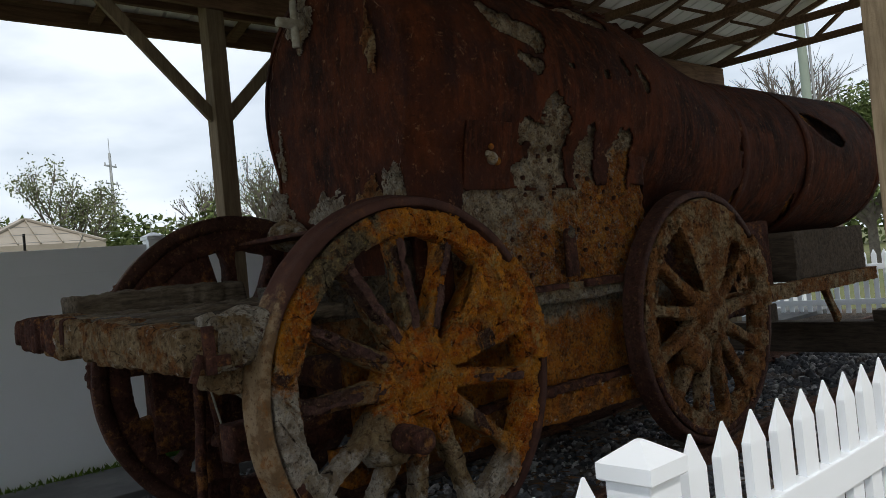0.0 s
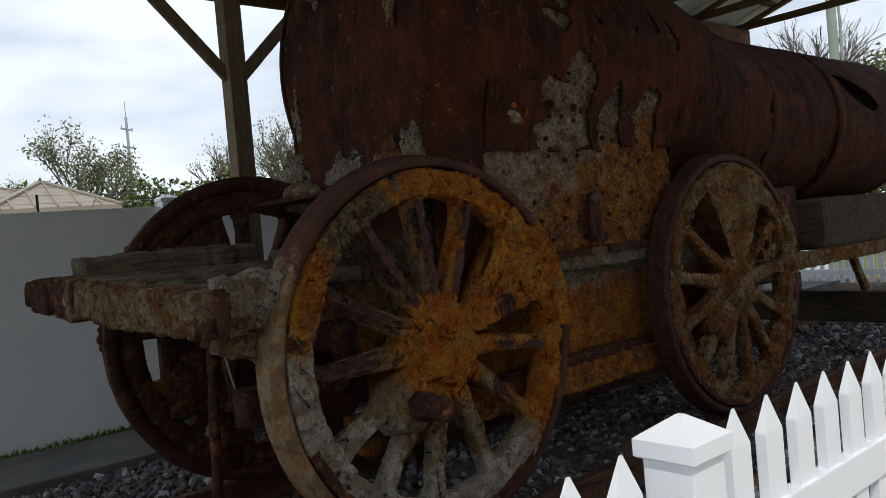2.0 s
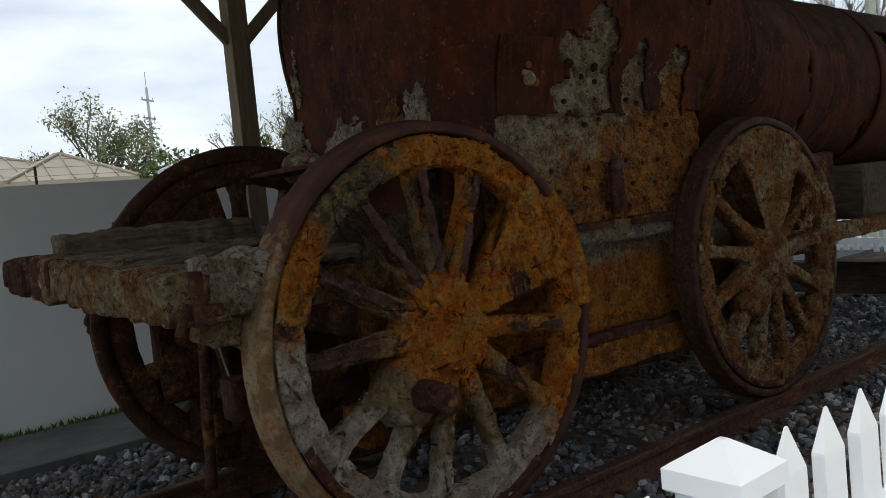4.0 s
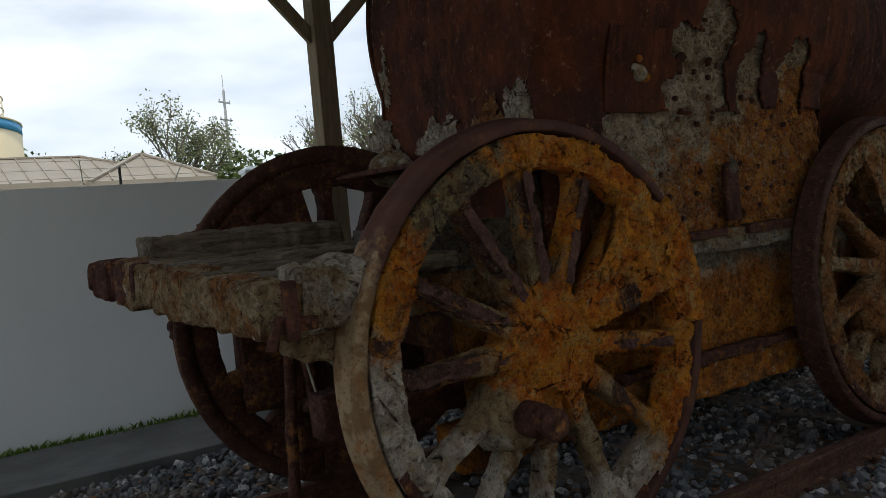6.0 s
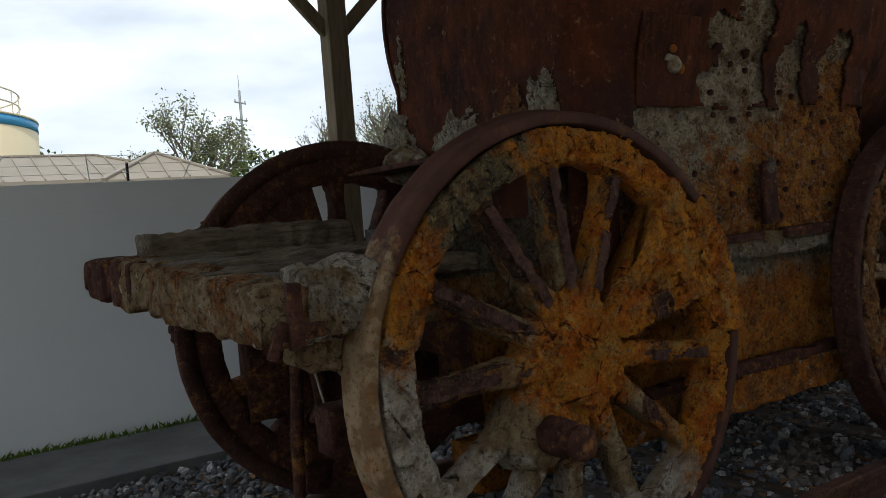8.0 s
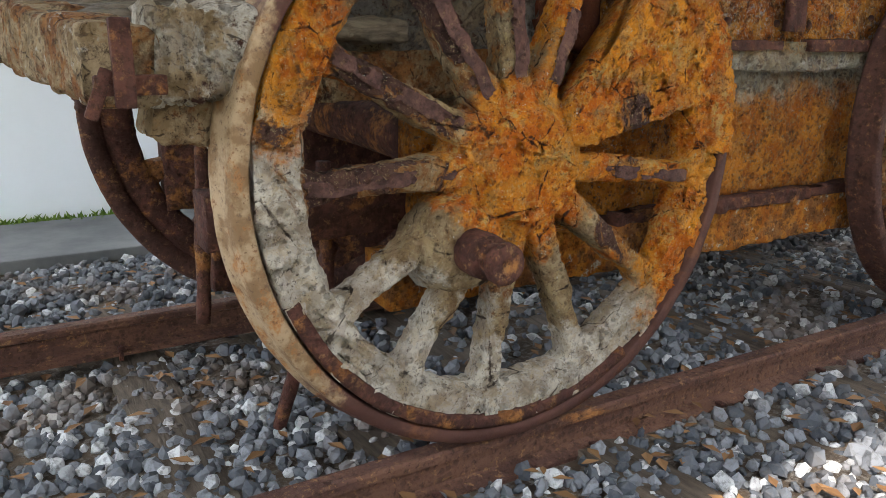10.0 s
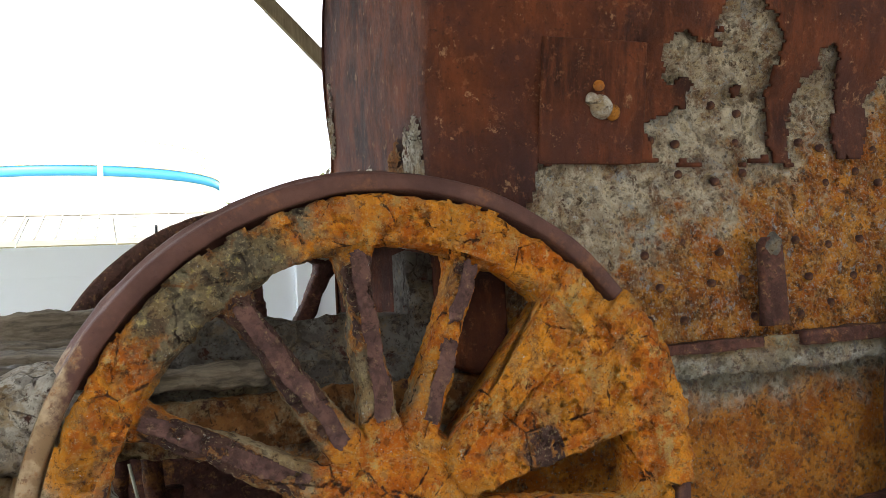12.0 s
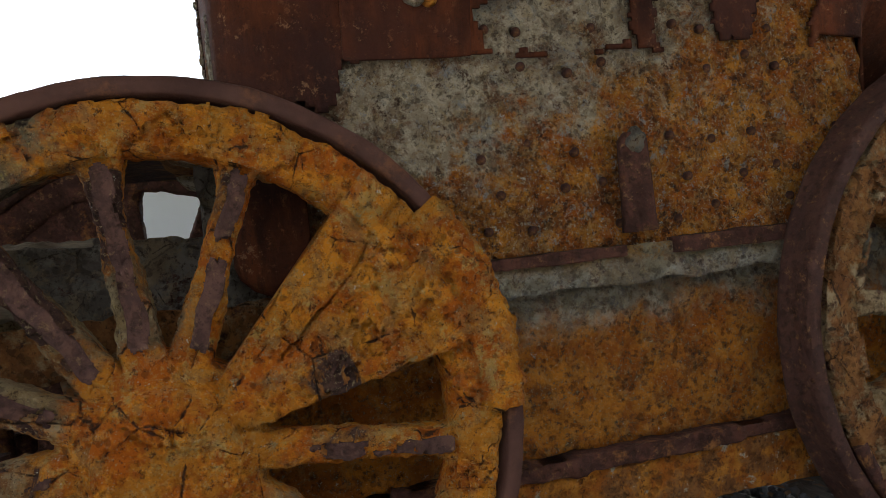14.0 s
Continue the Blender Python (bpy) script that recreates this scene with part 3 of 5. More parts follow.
# dry leaves on the stones
nl = 1100
lx, ly, la = rng.uniform(-1.8, 4.2, nl), rng.uniform(-2.0, 1.9, nl), rng.uniform(0, 6.28, nl)
ls = rng.uniform(0.018, 0.045, nl)
lv, lf = [], []
for k in range(nl):
    c = Vector((lx[k], ly[k], GROUND + 0.035))
    for j, (u, w_, zz) in enumerate(((-1, 0, 0), (-0.2, 0.45, 0.15), (1, 0, 0.1), (-0.2, -0.45, 0.2))):
        lv.append(c + Vector((u * math.cos(la[k]) - w_ * math.sin(la[k]), u * math.sin(la[k]) + w_ * math.cos(la[k]), zz)) * ls[k])
    lf.append((4 * k, 4 * k + 1, 4 * k + 2, 4 * k + 3))
tagged(mesh_of("dry_leaves", lv, lf, M_DRYLEAF), "scattered dry brown leaves on the ballast", "leaves", kind="stuff")

# ---- privacy fence of white vinyl ----
FY, FTOP, FPITCH = 3.29, 1.705, 2.44
vinyl_fence = thing("vinyl_fence", "tall white vinyl privacy fence with square posts", "fence", kind="structure")
for k in range(-3, 6):
    x = 0.58 + FPITCH * k
    bm = box(0.127, 0.127, FTOP + 0.13, (x, FY, (FTOP + 0.03 + GROUND) / 2), 0.006)
    post = part("fence_post", bm, M_VINYL, vinyl_fence)
    bm = loft([[(x + s * a, FY + s * b, FTOP + 0.035 + h) for a, b in ((-1, -1), (1, -1), (1, 1), (-1, 1))] for s, h in ((0.072, 0.0), (0.076, 0.006), (0.076, 0.028), (0.066, 0.036), (0.012, 0.062))])
    part("post_cap", bm, M_VINYL, post)
    if k < 5:
        xm, wd = x + FPITCH / 2, FPITCH - 0.127
        for z, h in ((FTOP - 0.10, 0.20),):
            part("fence_rail", box(wd, 0.0275, h, (xm, FY, z), 0.002), M_VINYL, vinyl_fence)
        nb = 1
        for j in range(nb):
            bw = wd / nb
            part("fence_board", box(bw - 0.0012, 0.024, FTOP - 0.10, (xm - wd / 2 + bw * (j + 0.5), FY, (FTOP - 0.195 + GROUND) / 2), 0.0010), M_VINYL, vinyl_fence)

# wires on slanting white rods above the privacy fence
wire_guard = thing("wire_guard", "thin wires on slanting white rods above the vinyl fence", "fence wire")
for k in range(-6, 16):
    x = -0.66 + 0.62 * k
    part("wire_rod", rod((x, FY, FTOP - 0.02), (x + (0.10 if k % 2 else -0.02), FY - 0.03, FTOP + 0.19), 0.004, sides=6), M_WIRE, wire_guard)
    if k % 5 == 0:
        part("insulator", rod((x + 0.25, FY, FTOP), (x + 0.25, FY, FTOP + 0.13), 0.010, sides=8), M_BLACK, wire_guard, "black plastic insulator")
for dz in (0.06, 0.12, 0.18):
    part("wire", rod((-5, FY - 0.02, FTOP + dz), (10, FY - 0.02, FTOP + dz), 0.0015, sides=4), M_GALV, wire_guard)


# ---- picket fence ----
def picket_bm():
    w, t, top = 0.036, 0.011, 0.985
    b = [(-w, -t), (w, -t), (w, t), (-w, t)]
    return loft([[(x * s, y * s, z) for x, y in b] for s, z in ((1, 0.04), (1, top - 0.075), (0.98, top - 0.070), (0.10, top))])


PY = -2.405
PBASE = GROUND
pitch = 0.132
picket_fence = thing("picket_fence", "low white vinyl picket fence with pointed pickets", "fence", kind="structure")
pk = part("picket", picket_bm(), M_VINYL, picket_fence)
pk.matrix_basis = pose(-0.688, PY, PBASE)


def more_picket(x, y, turn=0):
    o = new("picket", pk.data)
    o.parent = picket_fence
    o.matrix_basis = pose(x, y, PBASE, 0, 0, turn)


def fence_post_at(x, y):
    p = part("fence_post", box(0.102, 0.102, 0.98, (x, y, PBASE + 0.49), 0.005), M_VINYL, picket_fence)
    z = PBASE + 0.942
    bm = loft([[(x + s * a, y + s * b, z + h) for a, b in ((-1, -1), (1, -1), (1, 1), (-1, 1))] for s, h in ((0.058, 0.0), (0.062, 0.004), (0.062, 0.034), (0.054, 0.040), (0.006, 0.072))])
    part("post_cap", bm, M_VINYL, p)


SPAN = 2.072
for s in range(-1, 5):
    x0 = -0.866 + SPAN * s
    fence_post_at(x0, PY)
    for j in range(14):
        if not (s == 0 and j == 0):
            more_picket(x0 + pitch * (j + 1) + 0.046, PY)
    for z in (0.21, 0.73):
        part("fence_rail", box(SPAN - 0.102, 0.040, 0.088, (x0 + SPAN / 2, PY, PBASE + z), 0.004), M_VINYL, picket_fence)
end_fence = thing("picket_fence", "white vinyl picket fence across the far end of the shed", "fence", kind="structure")
XE = 10.6
for j in range(36):
    o = new("picket", pk.data)
    o.parent = end_fence
    o.matrix_basis = pose(XE, -2.3 + 0.1455 * j, PBASE, 0, 0, 90)
for z in (0.21, 0.73):
    part("fence_rail", box(0.04, 5.3, 0.088, (XE, 0.25, PBASE + z), 0.004), M_VINYL, end_fence)

# ---- the open shed ----
shed = thing("open_shed", "open timber pole shed with a bare metal sheet roof", "shed")
YF, YN, XA, XB = 2.25, -2.42, -4.6, 8.45
HEAD = 3.39
for x in (-2.99, 0.76, 4.51, 8.26):
    for y in (YF, YN):
        part("post", box(0.14, 0.14, HEAD + 0.3, (x, y, (HEAD + 0.1) / 2), 0.006), M_POST, shed)
        sy = 1 if y > 0 else -1
        for s in (-1, 1):
            part("knee_brace", bar((x + s * 0.05, y, HEAD - 0.82), (x + s * 0.86, y, HEAD + 0.02), 0.04, 0.09), M_POST, shed)
for y in (YF, YN):
    for d in (-0.09, 0.09):
        part("header_beam", box(XB - XA, 0.045, 0.26, ((XA + XB) / 2, y + d, HEAD + 0.13), 0.003), M_BEAM, shed)
PITCH, RIDGE_Y = 0.30, (YF + YN) / 2
EAVE = {1: 0.80, -1: 0.70}


def roof_z(y):
    return HEAD + 0.26 + 0.14 + PITCH * ((YF - YN) / 2 - abs(y - RIDGE_Y))


CH = HEAD + 0.26 + 0.045
for k in range(12):
    x = XA + 0.06 + k * (XB - XA - 0.12) / 11
    truss = part("roof_truss", bar((x, YN - 0.1, CH), (x, YF + 0.1, CH), 0.04, 0.09), M_BEAM, shed)
    for s in (-1, 1):
        ye = RIDGE_Y + s * ((YF - YN) / 2 + EAVE[s])
        part("rafter", bar((x, ye, roof_z(ye) - 0.10), (x, RIDGE_Y, roof_z(RIDGE_Y) - 0.10), 0.04, 0.09, up=(1, 0, 0)), M_BEAM, truss)
        for a, b in ((0.42, 0.62), (0.42, 0.0)):
            ya, yb = RIDGE_Y + s * a * 2.3, RIDGE_Y + s * b * 2.3
            part("web", bar((x + 0.03, ya, CH), (x + 0.03, yb, roof_z(yb) - 0.14), 0.035, 0.075, up=(1, 0, 0)), M_BEAM, truss)
for s in (-1, 1):
    for f in (0.06, 0.30, 0.55, 0.80, 1.06, 1.32):
        y = RIDGE_Y + s * f * 2.33
        part("purlin", box(XB - XA + 0.2, 0.085, 0.04, ((XA + XB) / 2, y, roof_z(y) - 0.035), 0.003), M_BEAM, shed)
    ye = RIDGE_Y + s * ((YF - YN) / 2 + EAVE[s])
    part("fascia", box(XB - XA + 0.2, 0.035, 0.15, ((XA + XB) / 2, ye, roof_z(ye) - 0.075), 0.003), M_BEAM, shed)
    # ribbed sheet
    xs = []
    x = XA - 0.2
    while x < XB + 0.2:
        xs += [(x, 0), (x + 0.19, 0), (x + 0.205, 0.022), (x + 0.215, 0.022)]
        x += 0.23
    ys = [RIDGE_Y + s * 0.0, RIDGE_Y + s * 1.6, RIDGE_Y + s * ((YF - YN) / 2 + EAVE[s] + 0.06)]
    verts = [(a, y, roof_z(y) + b - 0.012) for y in ys for a, b in xs]
    n = len(xs)
    faces = [(r * n + c, r * n + c + 1, (r + 1) * n + c + 1, (r + 1) * n + c) for r in range(2) for c in range(n - 1)]
    sheet = mesh_of("roof_sheet", verts, faces, M_SHEET, shed)
    sheet["label"] = "bare grey ribbed metal roofing"
    so = sheet.modifiers.new("thick", "SOLIDIFY")
    so.thickness = 0.004

# ---- locomotive: wheels ----
loco = thing("steam_locomotive", "derelict rust-crusted steam locomotive standing on rails", "locomotive")
R_IN, R_RIM, R_TYRE = 0.606, 0.722, 0.776
SPOKES = (124, 97, 70.5, -7, -37.5, -68, -98, -123, -148, -178, 153)


def oval(a, b, n, p=2.6):
    out = []
    for k in range(n):
        t = 2 * math.pi * k / n
        c, s = math.cos(t), math.sin(t)
        out.append((a * math.copysign(abs(c) ** (2 / p), c), b * math.copysign(abs(s) ** (2 / p), s)))
    return out


def roughen2(bm, amp, scale, seed):
    return roughen(roughen(bm, amp, scale, seed), amp * 0.42, scale * 4.2, seed + 0.5)


def roughen3(bm, amp, scale, seed):
    return roughen(roughen2(bm, amp, scale, seed), amp * 0.24, scale * 9.5, seed + 0.8)


def scab(name, at, nu, nv, seed, lift, cover, freq, material, parent, label="", fade=(0.12, 0.12)):
    """A thin layer with a ragged broken edge over a surface at(u, v, height), u and v from 0 to 1."""
    ids, verts, faces = {}, [], []
    for i in range(nu + 1):
        for j in range(nv + 1):
            u, v = i / nu, j / nv
            p = at(u, v, 0.0)
            m = cover + 0.75 * noise.fractal(p * freq + Vector((seed * 5.1, seed, 2.0)), 0.75, 2.1, 5)
            m -= 1.2 * max(0.0, 1 - min(u, 1 - u) / max(fade[0], 1e-3)) ** 2 + 1.2 * max(0.0, 1 - min(v, 1 - v) / max(fade[1], 1e-3)) ** 2
            if m < 0:
                continue
            h = lift * (0.75 + 0.5 * noise.noise(p * freq * 3)) if m > 0.07 else -0.006
            ids[i, j] = len(verts)
            verts.append(at(u, v, h))
    for i in range(nu):
        for j in range(nv):
            c = [ids.get(k) for k in ((i, j), (i + 1, j), (i + 1, j + 1), (i, j + 1))]
            if None not in c:
                faces.append(c)
    # each separate flake is a piece of its own
    root = list(range(len(verts)))

    def find(k):
        while root[k] != k:
            root[k] = root[root[k]]
            k = root[k]
        return k

    for f in faces:
        for k in f[1:]:
            root[find(k)] = find(f[0])
    groups = {}
    for f in faces:
        groups.setdefault(find(f[0]), []).append(f)
    for own in groups.values():
        if len(own) < 14:
            continue
        used = sorted({k for f in own for k in f})
        at_new = {k: i for i, k in enumerate(used)}
        ob = mesh_of(name, [verts[k] for k in used], [[at_new[k] for k in f] for f in own], material, parent, True)
        if label:
            ob["label"] = label


def driving_wheel(label, crust, tyre_mat, at, seed=0.0, rough=1.0, spokes=SPOKES, cw=(13, 50), pin=True, scale_mat=None, fine=1.0):
    prof = [(R_IN + 0.012, 0.008), (R_IN, 0.022), (R_IN, 0.06), (R_IN, 0.085), (R_IN + 0.012, 0.098), (R_RIM - 0.01, 0.10), (R_RIM, 0.092), (R_RIM, 0.012), (R_RIM - 0.008, 0.002)]
    prof += [(R_RIM - 0.008 - 0.0103 * k, 0.0 - 0.002 * (k % 2)) for k in range(1, 10)]
    w = part("driving_wheel", roughen3(revolve(prof, int(480 * fine)), 0.010 * rough, 8, seed + 1), crust, loco, label, True)
    w.matrix_basis = at
    # tyre with flange
    gap = R_RIM + 0.011
    prof = [(gap, 0.002), (gap, 0.04), (R_RIM - 0.006, 0.05), (R_RIM - 0.006, 0.105), (R_TYRE + 0.008, 0.108), (R_TYRE + 0.016, 0.100), (R_TYRE + 0.014, 0.088), (R_TYRE + 0.006, 0.074),
            (R_TYRE + 0.002, 0.045), (R_TYRE, 0.012), (R_TYRE - 0.005, -0.001), (gap + 0.006, -0.004)]
    part("tyre", roughen(revolve(prof, 220), 0.0028 * rough, 9, seed), tyre_mat, w, "dark brown steel tyre", True)
    # hub: a round boss with a raised lip
    prof = [(0.001, -0.034), (0.03, -0.035), (0.06, -0.035), (0.09, -0.036), (0.112, -0.037), (0.128, -0.036), (0.140, -0.030), (0.150, -0.014), (0.162, -0.004), (0.185, 0.006), (0.205, 0.03), (0.215, 0.06), (0.215, 0.11), (0.001, 0.12)]
    part("hub", roughen3(revolve(prof, int(190 * fine)), 0.007 * rough, 9, seed + 2), crust, w, "", True)
    for k, deg in enumerate(spokes):
        a = radians(deg)
        d, s = Vector((math.cos(a), 0, math.sin(a))), Vector((-math.sin(a), 0, math.cos(a)))
        rings, wide = [], []
        for j in range(61):
            f = j / 60
            r = 0.14 + f * (R_IN + 0.03 - 0.14)
            wd = 0.031 + 0.020 * (1 - f) ** 2.4 + 0.034 * max(0, (f - 0.80) / 0.20) ** 2
            wide.append(wd)
            rings.append([d * r + s * u + Vector((0, 0.052 + v, 0)) for u, v in oval(wd, 0.040 + 0.010 * (1 - f), 36, 4.5)])
        part("spoke", roughen3(loft(rings), 0.0085 * rough, 11, seed + 3 + k), crust, w, "", True)
        if scale_mat and math.sin(a) > -0.30:
            # the bare dark face of the spoke between lips of orange crust
            def face(u, v, h, d=d, s=s, k=k):
                side = (v - 0.58) * 0.050 + 0.008 * noise.noise(Vector((u * 7, k, seed)))
                return d * (0.20 + u * (R_IN - 0.18)) + s * side + Vector((0, 0.006 - 0.006 * (1 - u) - h, 0))
            scab("spoke_face", face, 90, 16, seed + k, 0.007, (0.50, 0.42, 0.34, 0.04, 0, 0, 0, 0, 0, 0.10, 0.20)[k % 11], 9, scale_mat, w, "bare maroon steel face", (0.10, 0.20))
    # counterweight between two spokes, with a long open crack
    rings = []
    na, nr = 130, 76
    for j in range(na + 1):
        deg = cw[0] + (cw[1] - cw[0]) * j / na
        a = radians(deg)
        edge = 0.115 + 0.05 * abs(2 * j / na - 1) ** 2
        c = [(edge, 0.03), (edge + 0.01, 0.0)]
        for k in range(nr + 1):
            r = edge + 0.02 + (R_RIM - 0.03 - edge) * k / nr
            y = -0.020 - 0.006 * math.sin(3.0 * k / nr)
            off = abs(radians(deg - (cw[0] + 0.80 * (cw[1] - cw[0]) - 9 * (0.72 - r) / 0.5)) * r + 0.008 * noise.noise(Vector((r * 16, seed, 1))) + 0.003 * noise.noise(Vector((r * 60, seed, 3))))
            if r > 0.30:
                y += 0.020 * max(0.0, 1 - off / 0.0055)
            c.append((r, y))
        c += [(R_RIM - 0.006, 0.01), (R_RIM - 0.006, 0.09), (edge, 0.09)]
        rings.append([(r * math.cos(a), y, r * math.sin(a)) for r, y in c])
    part("counterweight", roughen3(loft(rings), 0.012 * rough, 7, seed + 30), crust, w, "", True)
    # thick layers of scale split from the rim, hub and counterweight
    if fine >= 1:
        for k, (a0, a1, r0, r1, y, cover) in enumerate((
                (14, 48, 0.28, 0.70, -0.028, 0.0), (60, 170, 0.605, 0.735, -0.003, 0.0), (150, 250, 0.605, 0.735, -0.003, 0.10), (250, 370, 0.605, 0.725, -0.003, -0.05), (0, 180, 0.02, 0.15, -0.037, -0.10), (180, 360, 0.02, 0.15, -0.037, -0.02))):
            def over(u, v, h, a0=a0, a1=a1, r0=r0, r1=r1, y=y):
                a, r = radians(a0 + (a1 - a0) * u), r0 + (r1 - r0) * v
                return Vector((r * math.cos(a), y - h, r * math.sin(a)))
            n = int(radians(a1 - a0) * (r0 + r1) / 2 / 0.007)
            scab("scale_layer", over, max(30, n), max(14, int((r1 - r0) / 0.007)), seed + 50 + k, 0.011, cover, 11, crust, w, "", (0.03, 0.05))
    # crust grown over the tyre beside the counterweight
    rings = []
    for j in range(81):
        a = radians(-1 + 39 * j / 80)
        e = 0.004 * math.sin(j * 0.9) - 0.012 * max(0, 1 - min(j, 80 - j) / 8)
        rings.append([(r * math.cos(a), y, r * math.sin(a)) for r, y in ((0.67, 0.02), (0.68, -0.014), (0.70, -0.022), (0.715, -0.025), (0.73, -0.026), (0.752, -0.025), (0.772 + e, -0.018), (0.786 + e, -0.004), (0.788 + e, 0.03), (0.72, 0.05))])
    part("tyre_crust", roughen3(loft(rings), 0.013 * rough, 11, seed + 8), crust, w, "", True)
    # maroon strip of old tyre face along the low rear rim
    rings = []
    for j in range(91):
        a = radians(203 + 100 * j / 90)
        rings.append([(r * math.cos(a), y, r * math.sin(a)) for r, y in ((0.688, 0.01), (0.690, -0.012), (0.702, -0.015), (0.714, -0.014), (0.726, -0.012), (0.728, 0.01))])
    part("rim_strip", roughen(loft(rings), 0.003, 14, seed + 7), M_DARK, w, "smooth maroon steel strip", True)
    # crank boss and pin
    bx, bz = -0.188, -0.198
    prof = [(0.001, -0.035), (0.07, -0.035), (0.10, -0.028), (0.118, -0.005), (0.128, 0.03), (0.135, 0.10), (0.001, 0.10)]
    bm = revolve(prof, 64)
    bmesh.ops.translate(bm, vec=(bx, 0, bz), verts=bm.verts)
    part("crank_boss", roughen2(bm, 0.012 * rough, 9, seed + 40), crust, w, "", True)
    if not pin:
        return w
    prof = [(0.001, -0.182), (0.030, -0.183), (0.050, -0.181), (0.052, -0.174), (0.052, -0.162), (0.043, -0.154), (0.041, -0.120), (0.056, -0.112), (0.060, -0.08), (0.058, -0.03), (0.001, 0.0)]
    bm = revolve(prof, 48)
    bmesh.ops.translate(bm, vec=(bx + 0.005, 0, bz - 0.002), verts=bm.verts)
    part("crank_pin", roughen(bm, 0.003, 14, seed), M_DARK, w, "smooth dark brown steel pin", True)
    return w


AX, AZ, YW = 0.014, 0.820, -0.755
FAR_Y, FAR_X = 0.715, -0.085
EVEN = [60 - 360 / 13 * k for k in range(13)]
driving_wheel("cracked orange-rusted spoked wheel with pale flaking rim, standing on the rail", M_WHEEL, M_TYRE_A, pose(AX, YW, AZ), 0.0, scale_mat=M_SCALE)
driving_wheel("brown-rusted spoked wheel with a broad balance weight and dark steel tyre", M_WORN, M_TYRE, pose(2.365, YW, AZ), 9.0, 1.0, [d for d in EVEN if not 52 < d % 360 < 122], (58, 118), False)
driving_wheel("dark rusted spoked wheel on the fence side of the track", M_DARK, M_TYRE, pose(FAR_X, FAR_Y, AZ + 0.055, 0, 0, 180), 17.0, 0.8, [d for d in EVEN if not 0 < d % 360 < 78], (2, 76), False, None, 0.5)
driving_wheel("dark rusted spoked wheel beyond the firebox", M_DARK, M_TYRE, pose(FAR_X + 2.38, FAR_Y, AZ + 0.05, 0, 0, 180), 23.0, 0.8, [d for d in EVEN if not 0 < d % 360 < 78], (2, 76), False, None, 0.5)
for x, xf in ((AX, FAR_X), (2.365, FAR_X + 2.38)):
    part("axle", roughen(rod((x, -0.66, AZ), (xf, 0.62, AZ + 0.055), 0.085, sides=24, steps=20), 0.004, 8), M_DARK, loco, "", True)

# ---- locomotive: boiler ----
YC = 0.010
HALF = 0.610


def lerp(a, b, f):
    return a + (b - a) * min(1.0, max(0.0, f))


def smooth01(f):
    f = min(1.0, max(0.0, f))
    return f * f * (3 - 2 * f)


def barrel(x):
    """Centre height and radius of the round shell at x."""
    f = smooth01((x - 1.7) / 1.75)
    r, top = lerp(0.700, 0.615, f), lerp(2.88, 2.53, f)
    if x > 4.35:
        r += 0.012
    return top - r, r


def shell(x, phi, inset=0.0):
    """The boiler's outline: round above, with the firebox's flat sides below. phi: 0 towards the picket fence, 90 up, degrees."""
    zc, r = barrel(x)
    c, s = math.cos(radians(phi)), math.sin(radians(phi))
    box_w = 1 - smooth01((x - 1.98) / 0.10)
    rad = r
    if s < 0 and box_w > 0:
        side = HALF / max(1e-4, abs(c))
        floor_ = (zc - 1.10) / max(1e-4, -s)
        rad = r + box_w * max(0.0, min(side, floor_) - r)
    rad -= inset
    return Vector((x, YC - rad * c, zc + rad * s))


# where the outer sheet has flaked away: capsules (x, z, x, z, radius) on the near side
GONE = [
    (1.12, 2.02, 1.17, 1.93, 0.098), (0.90, 1.92, 1.02, 1.92, 0.048), (1.19, 1.86, 1.19, 1.72, 0.075), (0.90, 1.70, 1.14, 1.72, 0.085), (1.02, 1.79, 1.10, 1.81, 0.060),
    (1.43, 1.82, 1.40, 1.67, 0.088), (1.46, 1.95, 1.46, 1.85, 0.040), (1.77, 1.86, 1.71, 1.62, 0.108), (1.86, 1.62, 1.88, 1.56, 0.050),
    (0.78, 2.51, 1.06, 2.41, 0.080), (0.90, 2.29, 1.02, 2.25, 0.045), (0.36, 1.50, 0.44, 1.44, 0.04),
    (1.95, 2.34, 2.02, 2.22, 0.035), (3.25, 1.95, 3.28, 1.80, 0.035), (3.24, 1.60, 3.25, 1.50, 0.04), (4.2, 1.55, 4.3, 1.40, 0.05),
    (1.30, 2.72, 1.80, 2.63, 0.060), (1.80, 2.36, 1.84, 2.30, 0.025), (1.295, 2.285, 1.305, 2.285, 0.018), (1.60, 2.268, 1.62, 2.265, 0.026), (1.03, 2.27, 1.05, 2.26, 0.028),
]


